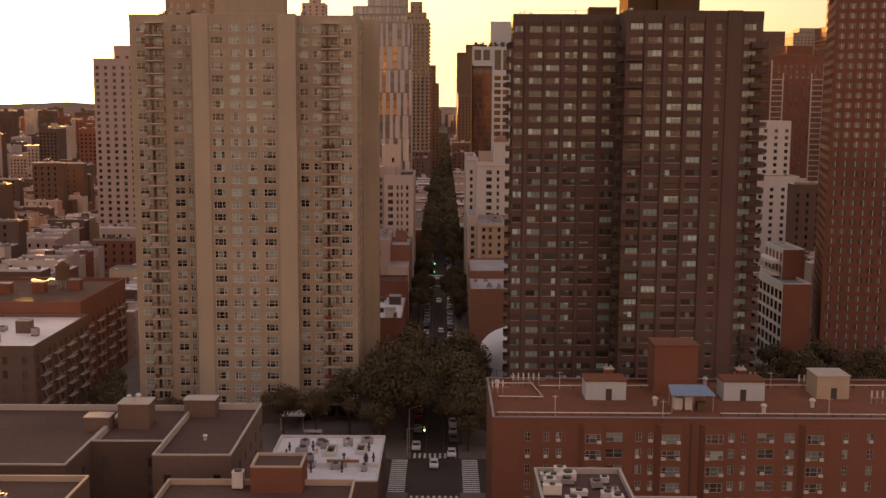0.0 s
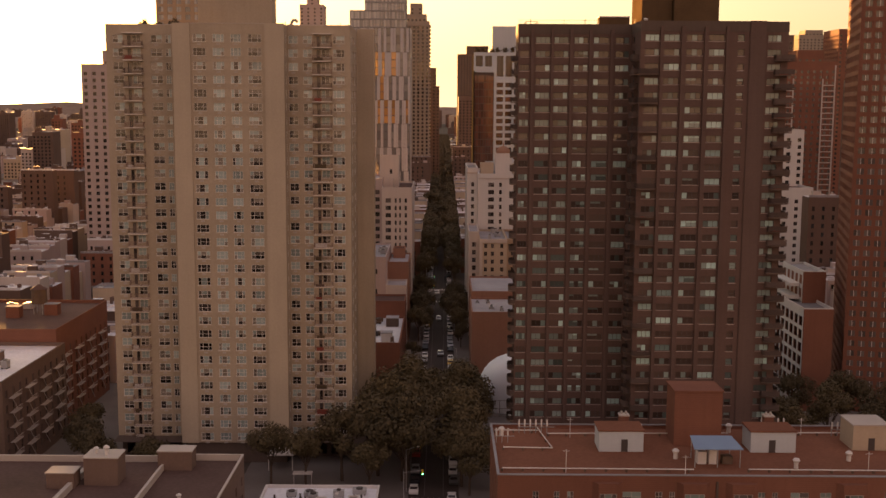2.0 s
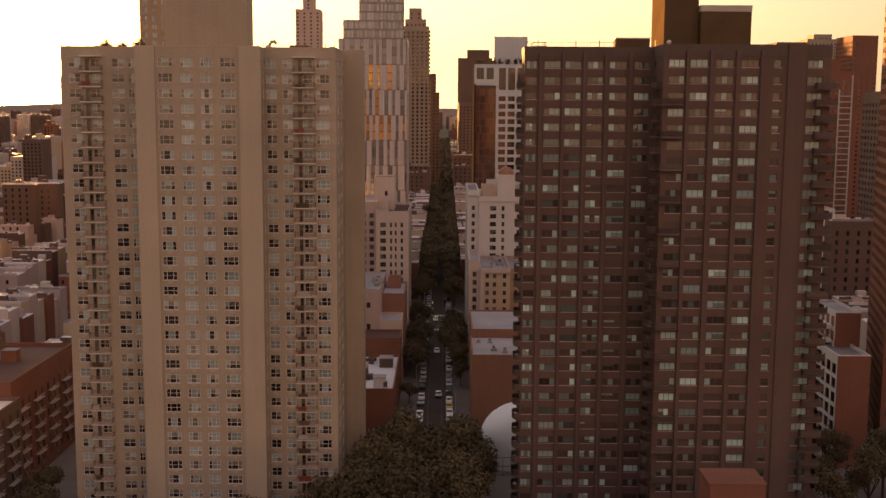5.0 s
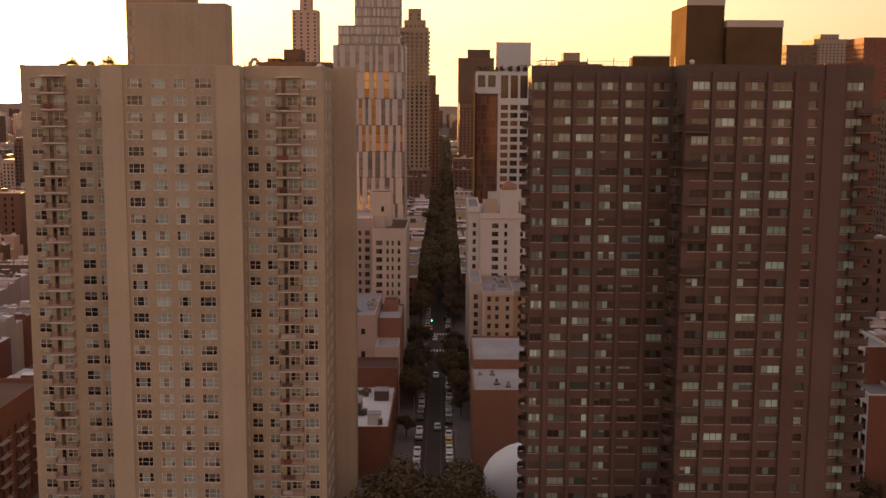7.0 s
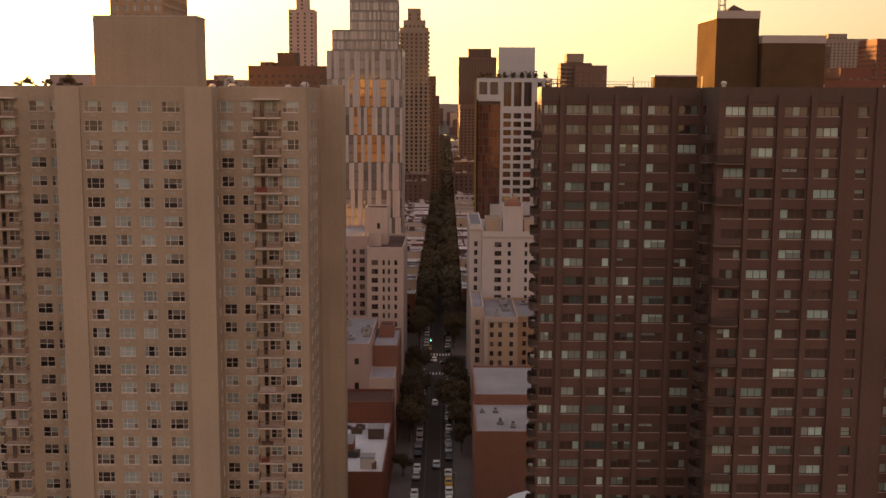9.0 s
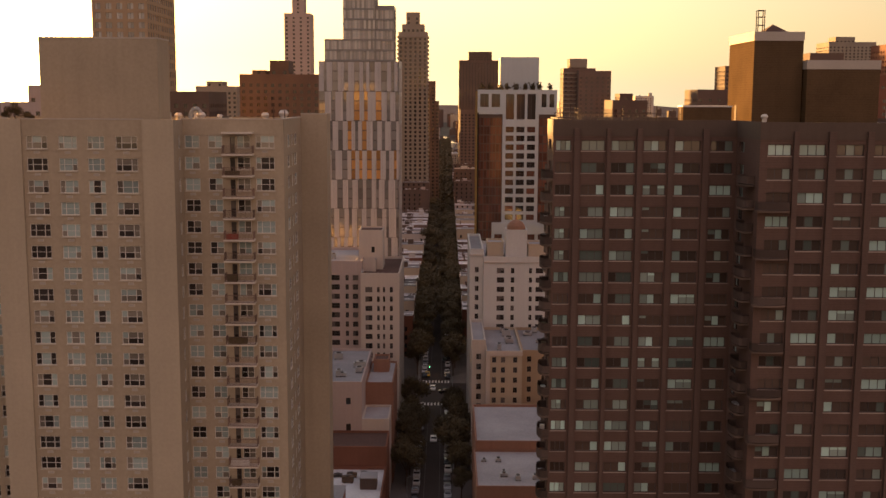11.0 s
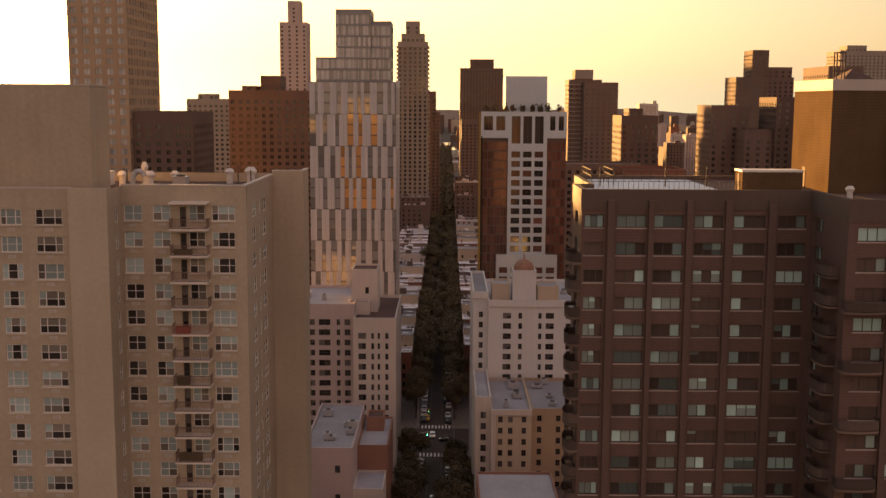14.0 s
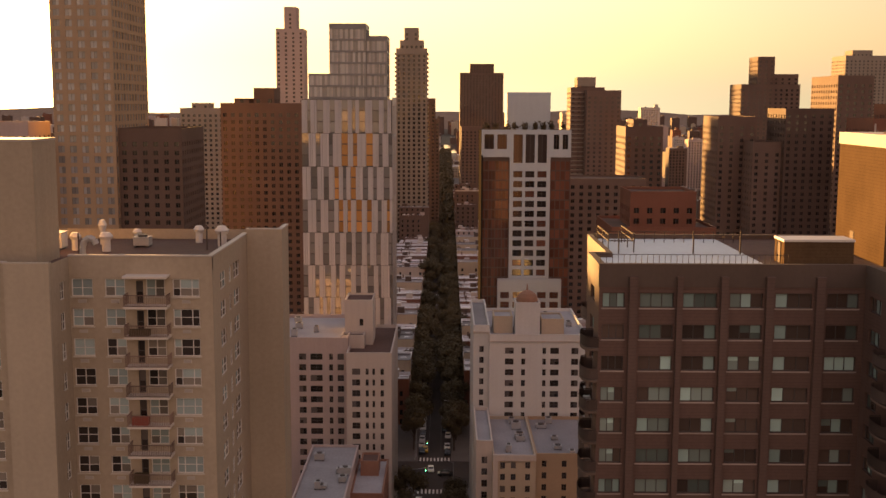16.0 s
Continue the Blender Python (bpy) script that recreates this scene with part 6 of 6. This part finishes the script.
trees = [tree_kind(1, 11.5, 4.6), tree_kind(2, 13.0, 5.2), tree_kind(3, 9.5, 4.0), tree_kind(4, 12.0, 4.4)]
for i, t in enumerate(trees):
    t.matrix_basis = pose(-8.0 if i % 2 else 5.4, 222 + i * 8.0, 0, 0, 0, 40 * i)
rnd = random.Random(14)
for side in (-7.6, 4.6):
    y = 254.0
    while y < 1000:
        if not any(a - 3 < y < b + 3 for a, b in AVENUES) and not (288 < y < 362 and rnd.random() < 0.75) and not 424 < y < 470:
            m = pose(side + rnd.uniform(-0.6, 0.6) + (0 if not 288 < y < 362 else (-1.2 if side < 0 else 1.4)), y, 0, 0, 0, rnd.uniform(0, 360)) @ Matrix.Scale(rnd.uniform(0.75, 1.15) * (1.4 if y > 520 else (0.62 if 288 < y < 362 else 1.1)), 4)
            ob = copy_thing(rnd.choice(trees), m)
            ob.scale = (1, 1, 1)
            ob.matrix_basis = m
        y += rnd.uniform(7.5, 11.0)
for x, y, sc in ((-13, 233, 1.45), (-20, 230, 1.3), (-12, 244, 1.5), (-11.5, 256, 1.4), (-8, 238, 1.4), (5.5, 246, 1.3), (6, 258, 1.3), (-8.5, 268, 1.3), (-27, 227, 1.0), (-34, 228, 1.05), (-12, 262, 1.0), (10.5, 226, 0.9), (-58, 228, 1.0), (-70, 230, 1.1), (-75, 240, 1.1), (-78, 252, 1.0),
                 (-13, 275, 0.95), (-20, 288, 0.9), (-14, 222, 0.9), (8.5, 262, 0.8), (72, 272, 1.1), (78, 262, 1.0), (84, 272, 1.1), (76, 248, 1.2), (85, 252, 1.3), (92, 262, 1.3), (95, 248, 1.2), (103, 256, 1.3), (88, 238, 1.1), (100, 240, 1.2), (-7.0, 226, 1.5), (-6.9, 235, 1.55), (-7.0, 250, 1.6), (-7, 261, 1.5), (4.0, 227, 1.45), (4.0, 236, 1.5), (4.1, 251, 1.55), (4.2, 264, 1.4), (-9, 272, 1.3), (-14, 200, 0.55), (5.2, 158, 0.8), (-8.4, 160, 0.8)):
    m = pose(x, y, 0, 0, 0, rnd.uniform(0, 360)) @ Matrix.Scale(sc, 4)
    ob = copy_thing(rnd.choice(trees), m)
    ob.scale = (1, 1, 1)
    ob.matrix_basis = m

# the far end of the street, crowns too small to tell apart
q = Shape()
rn = random.Random(91)
y = 1000.0
while y < 2350:
    if not any(a - 3 < y < b + 3 for a, b in AVENUES):
        for side in (-6.6, 3.6):
            cx, cr = side + rn.uniform(-0.8, 0.8), rn.uniform(5.2, 6.8)
            q.tube((cx, y, -0.1), (cx, y, 8.0), 0.3, 5, 1)
            for i in range(110):
                d = Vector((rn.gauss(0, 1), rn.gauss(0, 1), rn.gauss(0, 1))).normalized()
                p = Vector((cx, y, 10.5)) + Vector((d.x * cr, d.y * cr, d.z * cr * 0.8)) * rn.uniform(0.6, 1.1)
                a = Vector((rn.uniform(-1, 1), rn.uniform(-1, 1), rn.uniform(-1, 1))) * 0.9
                b = d.cross(a).normalized() * rn.uniform(0.5, 0.9)
                q.quad(p - a - b, p + a - b * 0.6, p + a + b, p - a * 0.7 + b)
    y += rn.uniform(11, 15)
tagged(new("tree_avenue", q.mesh("tree_avenue", ("leaf", "bark"))), "dark leafy crowns lining the far end of the street", "trees", kind="stuff")

# roof garden on the tan tower
for k in range(7):
    m = pose(-66 + k * 1.7, 256 + rnd.uniform(-1, 1), ZT - 1.1, 0, 0, rnd.uniform(0, 360)) @ Matrix.Scale(rnd.uniform(0.16, 0.26), 4)
    t = copy_thing(trees[k % 4], m)
    t.scale = (1, 1, 1)
    t.matrix_basis = m
    tagged(t, "small tree in a roof garden on the tan tower", "tree", "roof garden")

# ---------------- cars ----------------
def car_kind(paint, label):
    t = thing("car", label, "car", "cars on the street")
    prof = [(-2.2, 0.35), (-2.25, 0.75), (-1.9, 0.95), (-1.25, 1.0), (-0.7, 1.45), (0.75, 1.48), (1.55, 1.02), (2.15, 0.9), (2.25, 0.55), (2.2, 0.35)]
    q = Shape()
    n = len(prof)
    for x in (-0.9, 0.9):
        q.v += [(x * (0.82 if z > 1.2 else 1.0), y, z) for y, z in prof]
    for i in range(n):
        j = (i + 1) % n
        q.f.append((i, n + i, n + j, j))
        q.m.append(0)
    q.f += [tuple(range(n)), tuple(reversed(range(n, 2 * n)))]
    q.m += [0, 0]
    body = part("body", q, (paint,), t)
    for name, pts in (("rear_window", [(-1.2, 1.03), (-0.76, 1.41)]), ("windscreen", [(1.48, 1.07), (0.82, 1.44)])):
        q = Shape()
        (ya, za), (yb, zb) = pts
        o = -0.03 if ya < 0 else 0.03
        q.quad((-0.74, ya + o, za + 0.03), (0.74, ya + o, za + 0.03), (0.66, yb + o, zb + 0.03), (-0.66, yb + o, zb + 0.03))
        part(name, q, ("glass_dark",), body)
    for x in (-1, 1):
        q = Shape()
        q.quad((x * 0.91, -0.95, 1.04), (x * 0.91, 1.3, 1.04), (x * 0.76, 0.7, 1.42), (x * 0.76, -0.65, 1.42))
        part("side_window", q, ("glass_dark",), body)
        for y in (-1.4, 1.4):
            q = Shape()
            q.tube((x * 0.72, y, 0.33), (x * 0.93, y, 0.33), 0.33, 10)
            part("wheel", q, ("tyre",), t)
    return t


cars = [car_kind("car_white", "white saloon car on the street"), car_kind("car_dark", "dark saloon car on the street"), car_kind("car_grey", "silver grey saloon car on the street"), car_kind("car_red", "dark red saloon car on the street"), car_kind("car_yellow", "yellow taxi on the street")]
spots = []
for x in (-5.4, 2.4):
    y = 224.0
    while y < 570:
        if not any(a - 6 < y < b + 6 for a, b in AVENUES) and rnd.random() < 0.86:
            spots.append((x + rnd.uniform(-0.12, 0.12), y, rnd.uniform(-1.5, 1.5)))
        y += rnd.uniform(5.3, 6.4)
spots += [(-1.6, 212.5, 0), (2.0, 219.5, 0), (-0.6, 343, 0), (-1.5, 398, 0), (-2.4, 452, 1), (1.8, 448, 90), (-4.4, 470, 0), (-30, 205, 90), (-14, 209, 90), (14, 208, 90), (1.5, 490, 0)]
for i, (x, y, a) in enumerate(spots):
    m = pose(x, y, -0.15 if ROAD[0] < x < ROAD[1] else -0.154, 0, 0, a)
    k = 0 if i == len(spots) - 11 else (4 if i == len(spots) - 5 else rnd.choices(range(5), (4, 5, 4, 1, 0.6))[0])
    if i < 5:
        cars[i].matrix_basis = m
    else:
        copy_thing(cars[k], m)
# street lamps
def lamp_kind():
    t = thing("street_lamp", "tall grey cobra-head street lamp", "street lamp", "street lamps")
    q = Shape()
    q.tube((0, 0, 0), (0, 0, 8.5), 0.11, 8, 0, 0.07)
    part("pole", q, ("metal",), t)
    q = Shape()
    q.tube((0, 0, 8.4), (2.0, 0, 9.1), 0.05)
    arm = part("arm", q, ("metal",), t)
    q = Shape()
    q.box(1.9, 2.6, -0.14, 0.14, 9.02, 9.18)
    part("head", q, ("sill",), arm)
    return t


def signal_kind():
    t = thing("traffic_light", "traffic light on a grey pole with an arm over the street", "traffic light", "traffic lights")
    q = Shape()
    q.tube((0, 0, 0), (0, 0, 5.6), 0.1, 8)
    part("pole", q, ("metal",), t)
    q = Shape()
    q.tube((0, 0, 5.4), (3.6, 0, 5.9), 0.06)
    arm = part("arm", q, ("metal",), t)
    q = Shape()
    q.box(3.4, 3.75, -0.16, 0.16, 5.0, 6.0)
    part("head", q, ("car_yellow",), arm)
    q = Shape()
    q.tube((3.575, -0.17, 5.2), (3.575, -0.2, 5.2), 0.14, 10)
    part("green_lamp", q, (green,), arm)
    return t


green = bpy.data.materials.new("green_lamp")
green.use_nodes = True
green.node_tree.nodes["Principled BSDF"].inputs["Emission Color"].default_value = (0.05, 1.0, 0.5, 1)
green.node_tree.nodes["Principled BSDF"].inputs["Emission Strength"].default_value = 3.0
signal = signal_kind()
signal.matrix_basis = pose(-7.2, 437, 0)
copy_thing(signal, pose(-7.2, 461, 0))
copy_thing(signal, pose(-7.2, 219.5, 0))
lamp = lamp_kind()
lamp.matrix_basis = pose(-6.9, 224, 0)
for k in range(1, 16):
    y = 224 + k * 30
    if not any(a - 2 < y < b + 2 for a, b in AVENUES):
        copy_thing(lamp, pose(-6.9 if k % 2 == 0 else 3.9, y, 0, 0, 0, 0 if k % 2 == 0 else 180))
